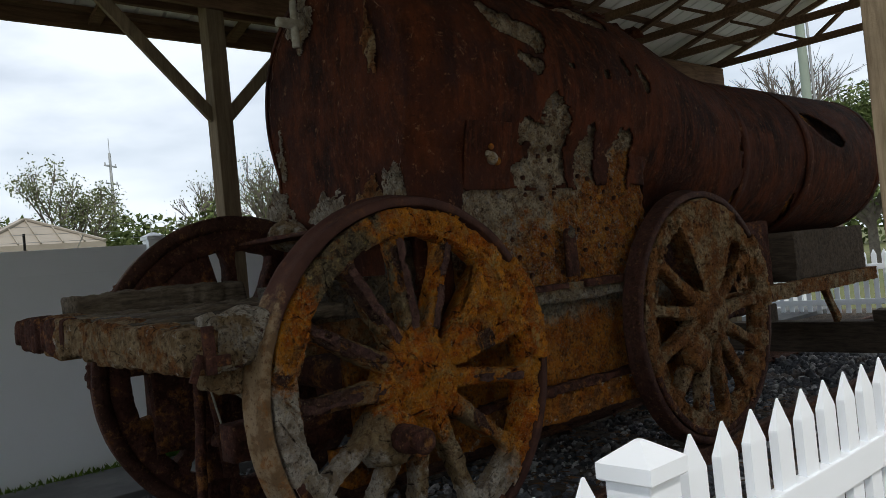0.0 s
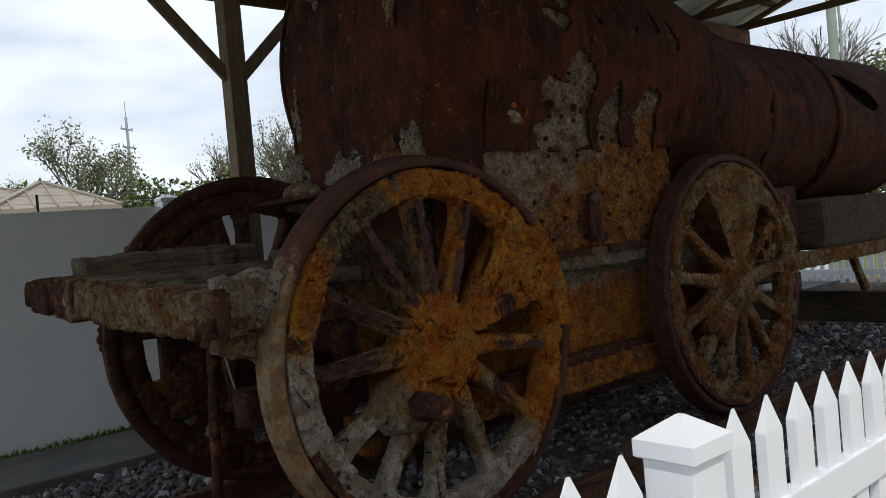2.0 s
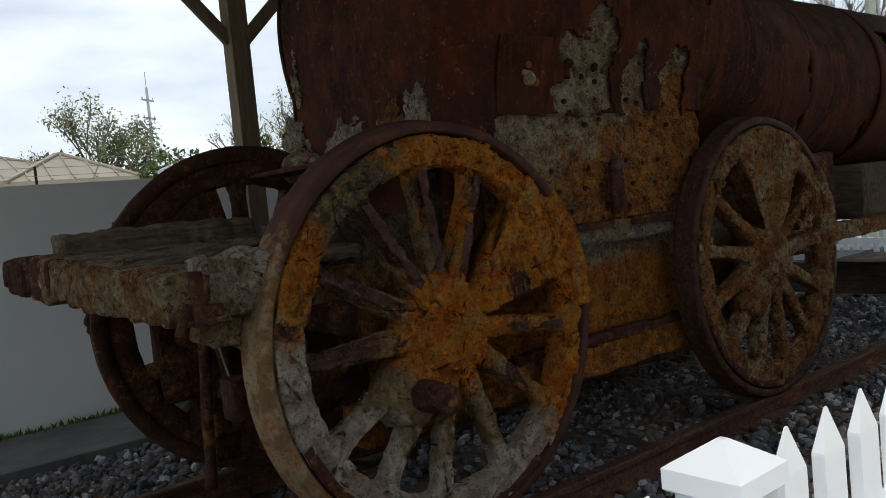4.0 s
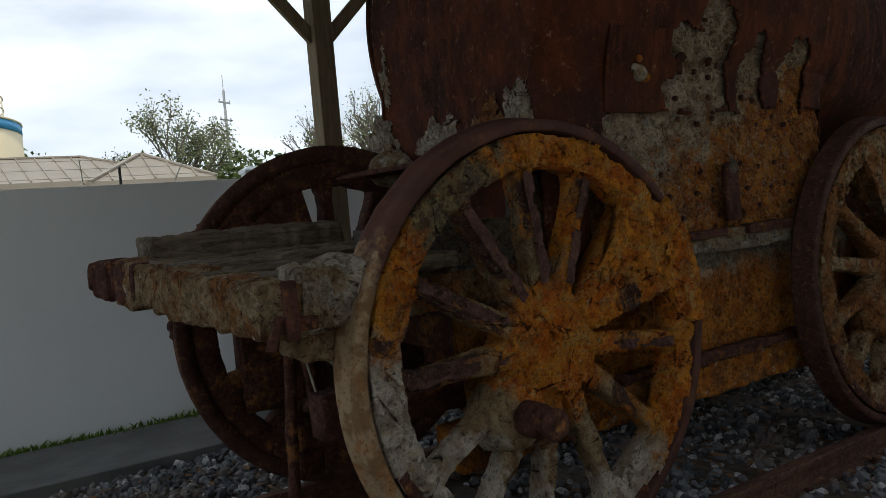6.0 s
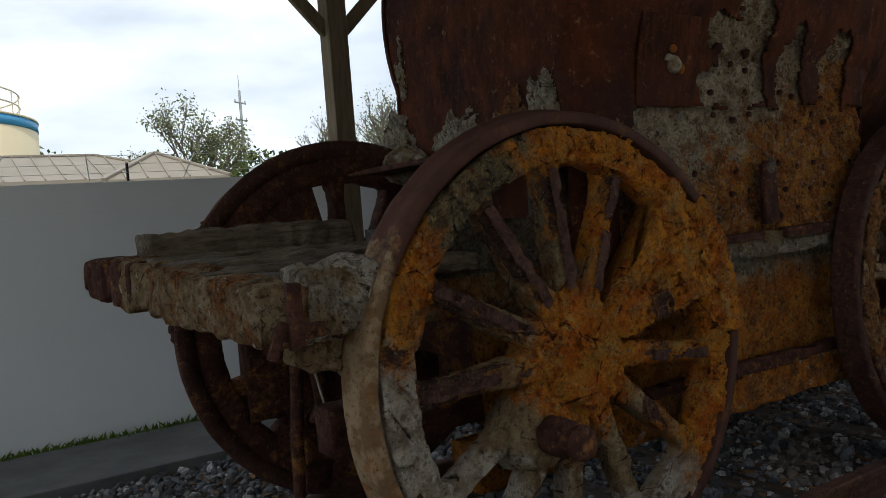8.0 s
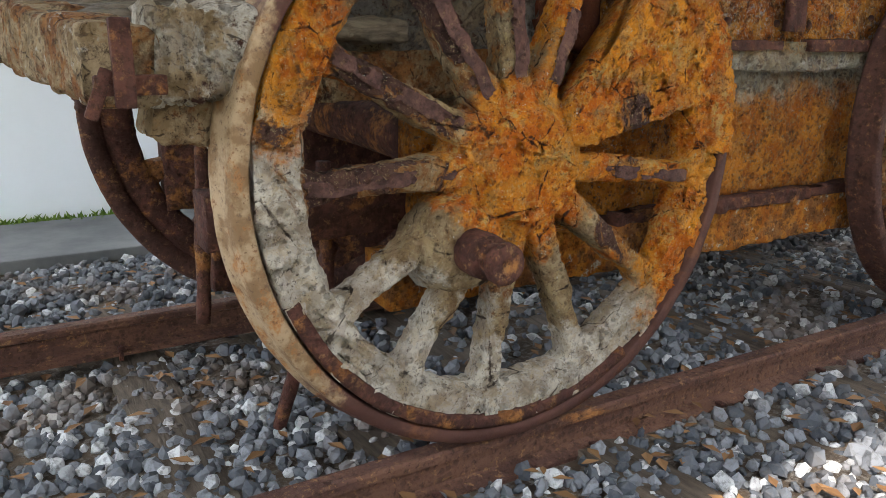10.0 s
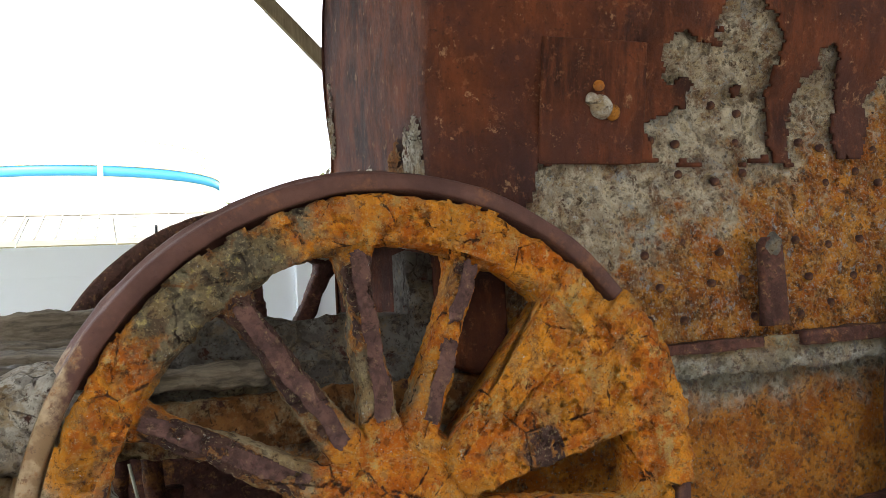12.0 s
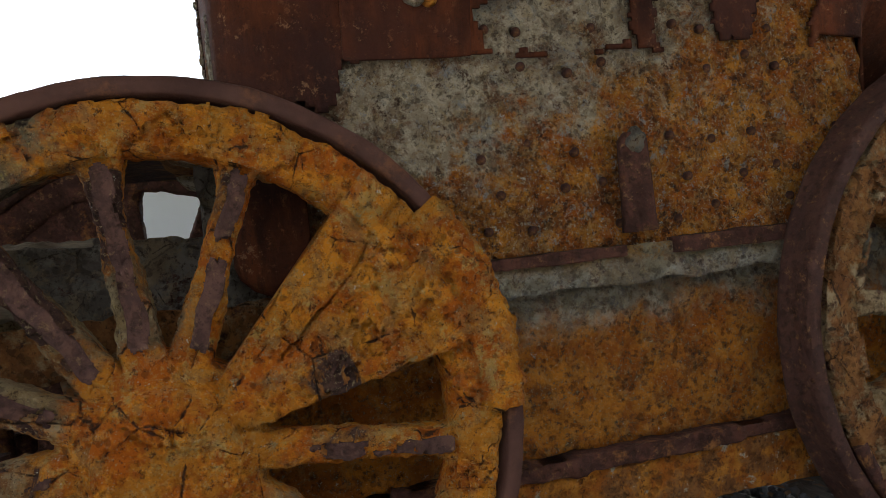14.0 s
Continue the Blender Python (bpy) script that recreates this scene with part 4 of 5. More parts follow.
def gone(p):
    """Above zero where the sheet is missing."""
    if p.y > YC + 0.15 or p.x < 0.365:
        return -1
    best, size = -1.0, 1.0
    for x0, z0, x1, z1, r in GONE:
        dx, dz = x1 - x0, z1 - z0
        t = ((p.x - x0) * dx + (p.z - z0) * dz) / (dx * dx + dz * dz)
        t = min(1, max(0, t))
        d = r - math.hypot(p.x - x0 - t * dx, p.z - z0 - t * dz)
        if d > best:
            best, size = d, min(1.0, r / 0.05)
    n = noise.fractal(Vector((p.x, p.z, 3.1)) * 9, 0.8, 2.2, 5)
    if p.x < 2.0 and p.z < 1.66:
        best = max(best, min(1.635 - p.z, 1.1 * (p.x - 0.47) + 0.35 * (1.62 - p.z)), 1.40 - p.z)
    hole = ((p.x - 4.75) / 0.34) ** 2 + ((p.z - 2.10 + 0.30 * (p.x - 4.75)) / 0.10) ** 2
    if p.y < YC and p.x > 4.3 and hole < 1:
        best = max(best, 0.25 * (1 - hole))
    return best + size * 0.036 * n + size * 0.012 * noise.noise(Vector((p.x, p.z, 1.0)) * 45)


near_phi = np.linspace(-63, 100, 250)
far_phi = np.linspace(100, 270, 60)[1:-1]
lower = np.linspace(-90, -63, 20)[:-1]
PHI = np.concatenate([lower, near_phi, far_phi])
XS = np.concatenate([np.arange(0.355, 2.2, 0.0105), np.arange(2.2, 5.91, 0.03)])


def boiler_grid(inset, bump):
    rows = []
    for a in (90, 70, 50, 30, 15):  # flanged corner at the back
        ra = radians(a)
        rows.append((0.355 - 0.155 * math.sin(ra), inset + 0.10 * (1 - math.cos(ra))))
    rows += [(x, inset) for x in XS]
    pts = [[shell(max(x, 0.355), ph, ins) for ph in PHI] for x, ins in rows]
    for (x, ins), row in zip(rows, pts):
        zc, _ = barrel(max(x, 0.355))
        for p in row:
            p.x = x
            if bump:
                away = Vector((0, p.y - YC, p.z - zc)).normalized()
                q = Vector((p.x, p.y, p.z))
                p += away * (0.021 * noise.fractal(q * 15, 0.70, 2.1, 5) + 0.010 * noise.noise(q * 48))
            else:
                q = Vector((p.x, p.y, p.z))
                away = Vector((0, p.y - YC, p.z - zc)).normalized()
                p += away * (0.004 * noise.noise(q * 4) + 0.0012 * noise.noise(q * 25))
    return pts


def grid_mesh(name, pts, material, parent, keep=None, cap=True):
    n = len(pts[0])
    verts = [p for row in pts for p in row]
    faces = []
    for i in range(len(pts) - 1):
        for j in range(n):
            k = (j + 1) % n
            quad = (i * n + j, i * n + k, (i + 1) * n + k, (i + 1) * n + j)
            if keep is None or keep[i * n + j]:
                faces.append(quad)
    if cap:
        row, last = pts[0], list(range(n))
        c0 = Vector((0.20, YC, 1.95))
        for f in (0.88, 0.75, 0.6, 0.45, 0.3, 0.15, 0.02):
            ring = []
            for p in row:
                ring.append(len(verts))
                at = c0 + (p - c0) * f
                verts.append(at + Vector((-0.006 * noise.noise(at * 5), 0, 0)))
            faces += [(last[j], ring[j], ring[(j + 1) % n], last[(j + 1) % n]) for j in range(n)]
            last = ring
        faces.append(last)
    return mesh_of(name, verts, faces, material, parent, True)


outer = boiler_grid(0.0, False)
keep = [gone(p) < 0 for row in outer for p in row]
boiler = skin = grid_mesh("boiler", outer, M_SKIN, loco, keep, False)
skin["label"] = "maroon-brown boiler sheet with ragged holes over grey and orange crust"
sm = skin.modifiers.new("thick", "SOLIDIFY")
sm.thickness, sm.offset = 0.010, -1
core = grid_mesh("bared_crust", boiler_grid(0.018, True)[:-44], M_CORE, boiler, None, False)
core["label"] = "bared grey-tan and orange corroded plate"
row, rings = outer[0], []
centre = Vector((0.20, YC, 1.95))
for f in (1.0, 0.97, 0.9, 0.8, 0.7, 0.6, 0.5, 0.4, 0.3, 0.2, 0.1, 0.03, 0.001):
    ring = []
    for p in row[::3]:
        q = centre + (p - centre) * f
        ring.append(q + Vector((-0.010 * noise.noise(q * 3.1) - 0.003 * noise.noise(q * 14), 0, 0)) * min(1, (1 - f) * 8))
    rings.append(ring)
part("backhead", loft(rings, False), M_SKIN, boiler, "flat maroon rear plate of the boiler", True)
# rivets
rivet = None
spots = [(0.415, ph) for ph in range(-24, 92, 4)] + [(0.46, ph + 2) for ph in range(-24, 92, 4)] + [(x, 37) for x in np.arange(0.55, 2.1, 0.075)] + [(x, 41) for x in np.arange(0.59, 2.1, 0.075)]
spots += [(2.02, ph) for ph in range(-16, 92, 4)] + [(4.30, ph) for ph in range(-60, 92, 5)] + [(3.28, ph) for ph in range(-60, 92, 5)]
for x, ph in spots:
    p = shell(x, ph)
    if gone(p) > -0.01:
        continue
    if rivet is None:
        rivet = part("rivet", revolve([(0.001, -0.011), (0.008, -0.009), (0.0135, -0.003), (0.014, 0.006), (0.001, 0.007)], 9), M_SKIN, boiler)
        o = rivet
    else:
        o = new("rivet", rivet.data)
        o.parent = boiler
    o.matrix_basis = pose(*p, -ph, 0, 0)
# ring seams
for x, wd in ((3.32, 0.05), (4.36, 0.06), (5.86, 0.05)):
    zc, r = barrel(x)
    prof = [(r + 0.002, -wd), (r + 0.014, -wd + 0.006), (r + 0.014, wd - 0.006), (r + 0.002, wd), (r - 0.02, 0)]
    bm = revolve(prof, 72)
    bmesh.ops.rotate(bm, cent=(0, 0, 0), matrix=Matrix.Rotation(radians(90), 3, "Z"), verts=bm.verts)
    bmesh.ops.translate(bm, vec=(x, YC, zc), verts=bm.verts)
    part("ring_band", roughen(bm, 0.004, 8, x), M_SKIN, boiler, "", True)
# drum added inside so the torn hole looks dark, not see-through
part("hole_dark_drum", roughen(rod((4.2, YC, 1.90), (5.8, YC, 1.90), 0.53, 0.53, 40, None, 12), 0.01, 5, 3), M_DARK, boiler, "dark drum added inside to stand for the shade behind the torn sheet", True)
# riveted patch plate low on the side
bm = box(0.32, 0.016, 0.33, (0, 0, 0), 0.005, 6)
plate = part("patch_plate", roughen(bm, 0.003, 6, 2), M_SKIN, boiler, "riveted square patch plate", True)
plate.matrix_basis = pose(0.645, -0.634, 1.80, 11, 0, 0)
# stay bolt holes, their dark insides stood for by dark studs, and rivets
stay = revolve([(0.001, -0.006), (0.007, -0.006), (0.0125, -0.001), (0.0125, 0.012), (0.001, 0.014)], 10)
first = None
for i in range(12):
    for j in range(7):
        if (i * 7 + j * 5 + i * j) % 5 < 2:
            continue
        x, z = 0.72 + 0.108 * i + 0.022 * math.sin(i * 5 + 3 * j), 1.20 + 0.10 * j + 0.018 * math.sin(3 * i + 7 * j)
        p = Vector((x, YC - HALF + 0.006, z))
        if gone(p) < 0.012:
            continue
        if first is None:
            first = part("stay_hole_stud", stay, M_DARK, boiler, "dark stud standing for the shade in an open stay bolt hole")
            o = first
        else:
            o = new("stay_hole_stud", first.data)
            o.parent = boiler
        o.matrix_basis = pose(*p, 0, 20 * math.sin(i * j), 0)
# bracket lever on the side
lever = part("side_bracket", roughen(loft([[(u, v, z) for u, v in oval(w_, 0.016, 12, 4)] for w_, z in ((0.052, 0.0), (0.047, 0.03), (0.044, 0.14), (0.040, 0.235), (0.02, 0.255))]), 0.003, 12, 3), M_DARK, boiler, "dark steel bracket tab", True)
lever.matrix_basis = pose(1.205, -0.635, 1.165)
part("bracket_knob", roughen(revolve([(0.001, -0.02), (0.02, -0.017), (0.03, -0.006), (0.034, 0.0), (0.001, 0.01)], 26), 0.012, 20, 2), M_ROCK, boiler, "pale corroded bolt head", True).matrix_basis = pose(1.205, -0.645, 1.398)
# valve stub at the back
bm = roughen(rod((0.16, 0.14, 2.60), (0.02, 0.14, 2.60), 0.028, 0.026, 14, None, 6), 0.006, 15, 1)
rod((0.12, 0.14, 2.72), (0.12, 0.14, 2.48), 0.018, 0.022, 10, bm, 4)
part("valve_stub", bm, M_VALVE, boiler, "pale corroded brass valve", True)


def lump(name, at, size, material, parent, seed, label=""):
    bm = bmesh.new()
    bmesh.ops.create_icosphere(bm, subdivisions=4, radius=1)
    bmesh.ops.scale(bm, vec=size, verts=bm.verts)
    roughen(bm, 0.32 * min(size), 5, seed)
    roughen(bm, 0.10 * min(size), 22, seed + 1)
    bmesh.ops.translate(bm, vec=at, verts=bm.verts)
    return part(name, bm, material, parent, label, True)


def flake(at, sy, sz, seed, material, label=""):
    """A thin ragged patch of crust standing on the backhead."""
    bm = bmesh.new()
    bmesh.ops.create_grid(bm, x_segments=44, y_segments=44, size=1)
    cut = []
    for v in bm.verts:
        r = math.hypot(v.co.x, v.co.y) + 0.55 * noise.fractal(Vector((v.co.x * 1.6, v.co.y * 1.6, seed)), 0.9, 2.1, 5)
        y, z = v.co.x * sy, v.co.y * sz
        rise = 0.010 + 0.010 * noise.fractal(Vector((y, z, seed)) * 30, 0.8, 2.1, 4)
        if r > 0.72:
            cut.append(v)
        v.co = Vector((-rise * (1 if r < 0.66 else 0.2), y, z))
    bmesh.ops.delete(bm, geom=cut, context="VERTS")
    part("crust_patch", bm, material, boiler, label, True).matrix_basis = pose(*at)


for k, (x, y, z, sy, sz, m) in enumerate((
        (0.198, -0.46, 1.66, 0.10, 0.20, M_LUMP), (0.198, -0.25, 1.62, 0.14, 0.14, M_WORN), (0.198, 0.10, 1.60, 0.22, 0.14, M_LUMP), (0.198, 0.55, 1.66, 0.16, 0.20, M_LUMP),
        (0.198, 0.20, 2.62, 0.14, 0.19, M_LUMP), (0.198, -0.36, 2.38, 0.06, 0.20, M_WORN), (0.198, 0.50, 1.96, 0.06, 0.16, M_LUMP))):
    flake((x, y, z), sy, sz, k * 3.3, m, "pale ragged crust patch")
for k, (x, y, z, sx, sy, sz, m) in enumerate(((0.15, -0.50, 1.50, 0.08, 0.09, 0.07, M_LUMP), (0.12, -0.1, 1.50, 0.09, 0.22, 0.05, M_WORN), (0.13, 0.40, 1.53, 0.08, 0.15, 0.08, M_LUMP))):
    lump("crust_lump", (x, y, z), (sx, sy, sz), m, boiler, k, "pale crusted lump")
part("shelf_plate", roughen(box(0.34, 0.86, 0.018, (0.03, 0.04, 1.50), 0.004, 4), 0.008, 6, 5), M_DARK, boiler, "thin dark steel shelf", False)
for k, (dx, dz, r) in enumerate(((0.0, 0.0, 0.030), (0.035, -0.012, 0.022), (-0.03, 0.02, 0.020), (-0.012, 0.055, 0.014))):
    lump("bolt_boss", (0.665 + dx, -0.642 - 0.2 * dz, 1.785 + dz), (r, r * 0.8, r), M_FRAME if k % 2 else M_LUMP, boiler, 51 + k, "lump of orange crust")
# torn plates along the top
for k in range(12):
    x = 0.95 + 0.125 * k
    bm = roughen2(box(0.17, 0.12, 0.010, (0, 0, 0), 0.002, 5), 0.018, 7, k)
    part("torn_flake", bm, M_SKIN if k % 3 else M_CORE, boiler).matrix_basis = pose(*shell(x, 60 + 6 * math.sin(k * 2.2), -0.008), 30 + 16 * math.sin(k * 1.3), 14 * math.cos(2 * k), 30 * math.sin(k))
bm = roughen2(loft([[(u, v, z) for u, v in oval(a, b, 24, 3)] for a, b, z in ((0.17, 0.05, 0.0), (0.13, 0.035, 0.04), (0.05, 0.02, 0.085), (0.01, 0.01, 0.10))]), 0.012, 9, 3)
part("torn_plate", bm, M_DARK, boiler, "dark torn plate standing up", True).matrix_basis = pose(*shell(1.12, 66, 0.02), 20, 0, 0)
# lapped seam at the rear corner
strip = [[shell(0.405 + dx, ph, dr) for dx, dr in ((-0.022, 0.004), (-0.018, -0.007), (0.018, -0.007), (0.022, 0.004))] for ph in np.linspace(-24, 100, 120)]
part("lap_seam", roughen2(loft(strip), 0.004, 12, 6), M_SKIN, boiler, "", True)
bm = roughen(loft([[(u, v, z) for u, v in oval(a, a, 40, 2)] for a, z in ((0.30, 0.0), (0.26, 0.06), (0.24, 0.08), (0.05, 0.10))]), 0.01, 6, 4)
part("dome_base", bm, M_DARK, boiler, "rusted steel dome base", True).matrix_basis = pose(1.35, YC, 2.86)

# ---- locomotive: frame ----
loco_frame = None


def slab(name, x0, x1, y0, y1, z0, z1, material, amp, seed, label=""):
    n = max(8, int((x1 - x0) / 0.015))
    sec = []
    for k in range(16):
        sec.append((y0, z0 + (z1 - z0) * k / 15))
    sec += [(y1, z1), (y1, z0)]
    bm = loft([[(x0 + (x1 - x0) * i / n, a, b) for a, b in sec] for i in range(n + 1)])
    return part(name, roughen2(bm, amp, 7, seed), material, loco_frame or loco, label, True)


loco_frame = slab("frame", -0.2, 2.6, -0.545, -0.45, 0.60, 1.06, M_PANEL, 0.014, 2, "crusted orange-rusted frame plate between the wheels")
slab("ledge", 0.55, 2.05, -0.625, -0.40, 1.035, 1.13, M_PANEL, 0.018, 1, "crusted ledge bar")
slab("lower_bar", -0.3, 2.7, -0.59, -0.44, 0.42, 0.565, M_FRAME, 0.010, 3)
slab("flaked_edge", 0.5, 2.1, -0.600, -0.50, 0.565, 0.605, M_DARK, 0.014, 4, "split dark rust flakes")
slab("upper_bar", -0.75, 0.6, -0.56, -0.42, 0.98, 1.10, M_WORN, 0.016, 5)
slab("inner_bar", -0.75, 0.5, -0.50, -0.40, 0.62, 0.76, M_DARK, 0.010, 6)
slab("far_plate", -0.6, 5.6, 0.60, 0.70, 0.50, 1.05, M_DARK, 0.010, 7)
slab("front_bar", 2.6, 5.75, -0.54, -0.42, 0.78, 0.89, M_WORN, 0.010, 8, "brown rusted front frame bar")
slab("front_box", 4.25, 5.7, -0.46, 0.60, 0.88, 1.28, M_TIE, 0.012, 9, "dark saddle box under the smokebox")
slab("ledge_scale", 0.62, 1.16, -0.64, -0.60, 1.105, 1.135, M_DARK, 0.006, 31, "purple-brown steel edge")
slab("ledge_scale", 1.30, 1.95, -0.645, -0.60, 1.10, 1.14, M_DARK, 0.006, 32, "purple-brown steel edge")
for x in (0.34, 0.5, 1.0, 1.5, 2.0):
    part("ash_pan_rib", roughen(box(0.05, 1.0, 0.5, (x, 0.07, 0.70), 0.01, 3), 0.008, 6, x), M_DARK, loco_frame)
part("buffer_timber", roughen2(box(0.22, 1.75, 0.30, (5.82, 0.10, 0.235), 0.02, 5), 0.008, 6, 3), M_TIE, loco_frame, "dark squared timber across the front")
part("timber_block", roughen2(box(0.20, 0.30, 0.11, (5.80, -0.62, 0.435), 0.015, 4), 0.006, 6, 4), M_TIE, loco_frame, "dark timber block")
part("timber_block", roughen2(box(0.20, 0.22, 0.20, (5.80, 0.62, 0.46), 0.015, 4), 0.006, 6, 5), M_TIE, loco_frame, "dark timber block")
for k, x in enumerate((3.9,)):
    part("saddle", roughen(box(0.35, 0.85, 0.55, (x, 0.07, 1.12), 0.03, 4), 0.015, 5, k + 3), M_DARK, loco_frame)
part("hanging_strap", roughen(bar((4.62, -0.5, 0.82), (4.86, -0.5, 0.50), 0.05, 0.06, None, 0.006, 4), 0.008, 9, 1), M_WORN, loco_frame)
slab("spring_block", 0.13, 0.64, -0.53, -0.40, 0.94, 1.42, M_ROCK, 0.026, 21, "grey crusted spring block")
slab("spring_leaf", -0.62, 0.66, -0.52, -0.36, 1.06, 1.16, M_ROCK, 0.020, 24, "grey layered spring crust")
slab("spring_leaf", -0.50, 0.60, -0.50, -0.34, 1.16, 1.27, M_ROCK, 0.022, 25, "grey layered spring crust")

# ---- tail of the frame ----
tail = None


def timber(name, p, q, w, h, material, amp, seed, label="", n=70):
    """A decayed timber from p to q with a broken outline."""
    p, q = Vector(p), Vector(q)
    d = (q - p).normalized()
    s = d.cross(Vector((0, 0, 1))).normalized()
    u = s.cross(d)
    rings = []
    for i in range(n + 1):
        f = i / n
        c = p.lerp(q, f)
        k = 1 - 0.16 * (noise.noise(Vector((f * 5 + seed, 1, 2))) + 0.2) - 0.10 * noise.noise(Vector((f * 19 + seed, 4, 2)))
        rings.append([c + s * a * k + u * b * k for a, b in oval(w / 2, h / 2, 34, 7)])
    return part(name, roughen2(loft(rings), amp, 7, seed), material, tail or loco, label, True)


tail = timber("rear_platform", (-0.99, -0.74, 1.075), (-1.12, 0.34, 1.155), 0.15, 0.165, M_TAILFACE, 0.012, 1, "crumbling tan-crusted end beam of the rear platform")
timber("beam_tip", (-1.095, 0.14, 1.15), (-1.16, 0.50, 1.165), 0.165, 0.150, M_DARK, 0.006, 2, "dark steel beam tip")
timber("beam_stub", (-1.155, 0.47, 1.17), (-1.18, 0.62, 1.172), 0.09, 0.10, M_DARK, 0.010, 3)
for k in range(4):
    y = -0.45 + 0.225 * k
    timber("deck_plank", (-1.05 - 0.02 * k, y, 1.142 + 0.020 * k), (-0.28, y + 0.02 * math.sin(k), 1.150 + 0.018 * k - 0.010 * (k % 2)), 0.27, 0.055, M_OLDWOOD, 0.011, 10 + k, "grey weathered deck plank")
timber("back_timber", (-1.06, 0.38, 1.255), (-0.25, 0.41, 1.255), 0.20, 0.12, M_OLDWOOD, 0.011, 16, "grey weathered timber")
timber("side_timber", (-0.94, -0.66, 1.10), (-0.66, -0.63, 1.09), 0.16, 0.18, M_LUMP, 0.030, 17, "pale crusted side timber")
timber("lower_timber", (-0.93, -0.62, 0.985), (-0.66, -0.59, 0.90), 0.12, 0.11, M_TAILFACE, 0.018, 18, "tan decayed lower timber")
lump("crust_lump", (-0.74, -0.62, 1.13), (0.15, 0.12, 0.09), M_LUMP, tail, 31, "pale grey crust lump")
lump("crust_lump", (-0.70, -0.60, 0.91), (0.10, 0.09, 0.07), M_LUMP, tail, 33, "pale grey crust lump")
bm = roughen(box(0.040, 0.028, 0.165, (-1.005, -0.822, 1.085), 0.006, 3), 0.003, 8, 1)
box(0.13, 0.026, 0.038, (-0.990, -0.806, 1.045), 0.006, 2, bm)
bar((-1.03, -0.812, 1.075), (-1.065, -0.806, 0.985), 0.022, 0.026, bm, 0.006)
part("iron_hook", bm, M_DARK, tail, "dark iron strap hook", False)
tail.matrix_basis = pose(0.04, 0, 0)
# hanging rods and brake gear
for k, (p, q, r) in enumerate((
        ((-0.62, 0.10, 0.98), (-0.66, 0.12, 0.22), 0.026), ((-0.55, 0.14, 0.95), (-0.50, 0.16, 0.42), 0.03), ((-0.42, -0.35, 0.80), (-0.40, -0.32, 0.06), 0.022),
        ((-0.38, -0.30, 0.55), (-0.52, -0.18, -0.06), 0.024), ((-0.60, 0.05, 0.62), (-0.25, 0.05, 0.45), 0.03), ((-0.48, 0.18, 0.75), (-0.52, 0.20, 0.30), 0.035))):
    part("brake_rod", roughen(rod(p, q, r, r * 0.9, 12, None, 14), 0.006, 12, k), M_DARK, tail, "", True)
part("brake_block", roughen(box(0.09, 0.10, 0.30, (-0.56, 0.20, 0.45), 0.02, 3), 0.008, 9, 2), M_DARK, tail, "", True)
part("white_cord", rod((-0.60, 0.06, 0.86), (-0.55, 0.05, 0.62), 0.005, sides=6), M_VALVE, tail, "pale frayed cord")

# ---- beyond the fence ----
def place(az, dist, eye=(-1.84, -2.77)):
    return eye[0] + dist * math.sin(radians(az)), eye[1] + dist * math.cos(radians(az))


def leaves(name, centres, radius, count, size, material, parent=None):
    c = np.array(centres)[rng.integers(0, len(centres), count)]
    v = rng.normal(size=(count, 3))
    v /= np.linalg.norm(v, axis=1, keepdims=True)
    p = c + v * (radius * rng.uniform(0.15, 1, (count, 1)) ** 0.6)
    a, b = rng.normal(size=(2, count, 3))
    a /= np.linalg.norm(a, axis=1, keepdims=True)
    b -= (a * b).sum(1, keepdims=True) * a
    b /= np.linalg.norm(b, axis=1, keepdims=True)
    s = size * rng.uniform(0.5, 1.2, (count, 1))
    quad = np.stack([p - a * s, p + b * s * 0.5, p + a * s, p - b * s * 0.5], 1).reshape(-1, 3)
    return mesh_of(name, quad.tolist(), (np.arange(count)[:, None] * 4 + np.arange(4)).tolist(), material, parent)


def branches(bm, p, d, length, r, depth, rs, tips, sides=5):
    q = p + d * length
    rod(p, q, r, r * 0.68, sides, bm)
    tips.append(q)
    if depth == 0:
        return
    for k in range(rs.randint(2, 3) + (depth > 2)):
        turn = Vector((rs.uniform(-1, 1), rs.uniform(-1, 1), rs.uniform(-0.25, 0.7)))
        branches(bm, p.lerp(q, rs.uniform(0.55, 1)), (d + turn * 0.75).normalized(), length * rs.uniform(0.6, 0.82), r * 0.62, depth - 1, rs, tips, 4)


def tree(label, x, y, height, seed, leaf=0, size=0.12, material=None, depth=5, base=-0.1, clump=0.5, slim=1.0):
    rs = random.Random(seed)
    t = thing("tree", label, "tree", at=pose(x, y, base))
    bm, tips = bmesh.new(), []
    branches(bm, Vector((0, 0, 0)), Vector((0.03, 0.02, 1)), height * 0.30, height * 0.022, depth, rs, tips)
    top = max(p.z for p in tips)
    bmesh.ops.scale(bm, vec=(slim * height / top, slim * height / top, height / top), verts=bm.verts)
    part("trunk", bm, M_BARK, t)
    if leaf:
        c = [(p.x * slim * height / top, p.y * slim * height / top, p.z * height / top) for p in tips if p.z > top * 0.35]
        crown = leaves("crown", c, clump, leaf, size, material or M_TREELEAF, t)
    return t


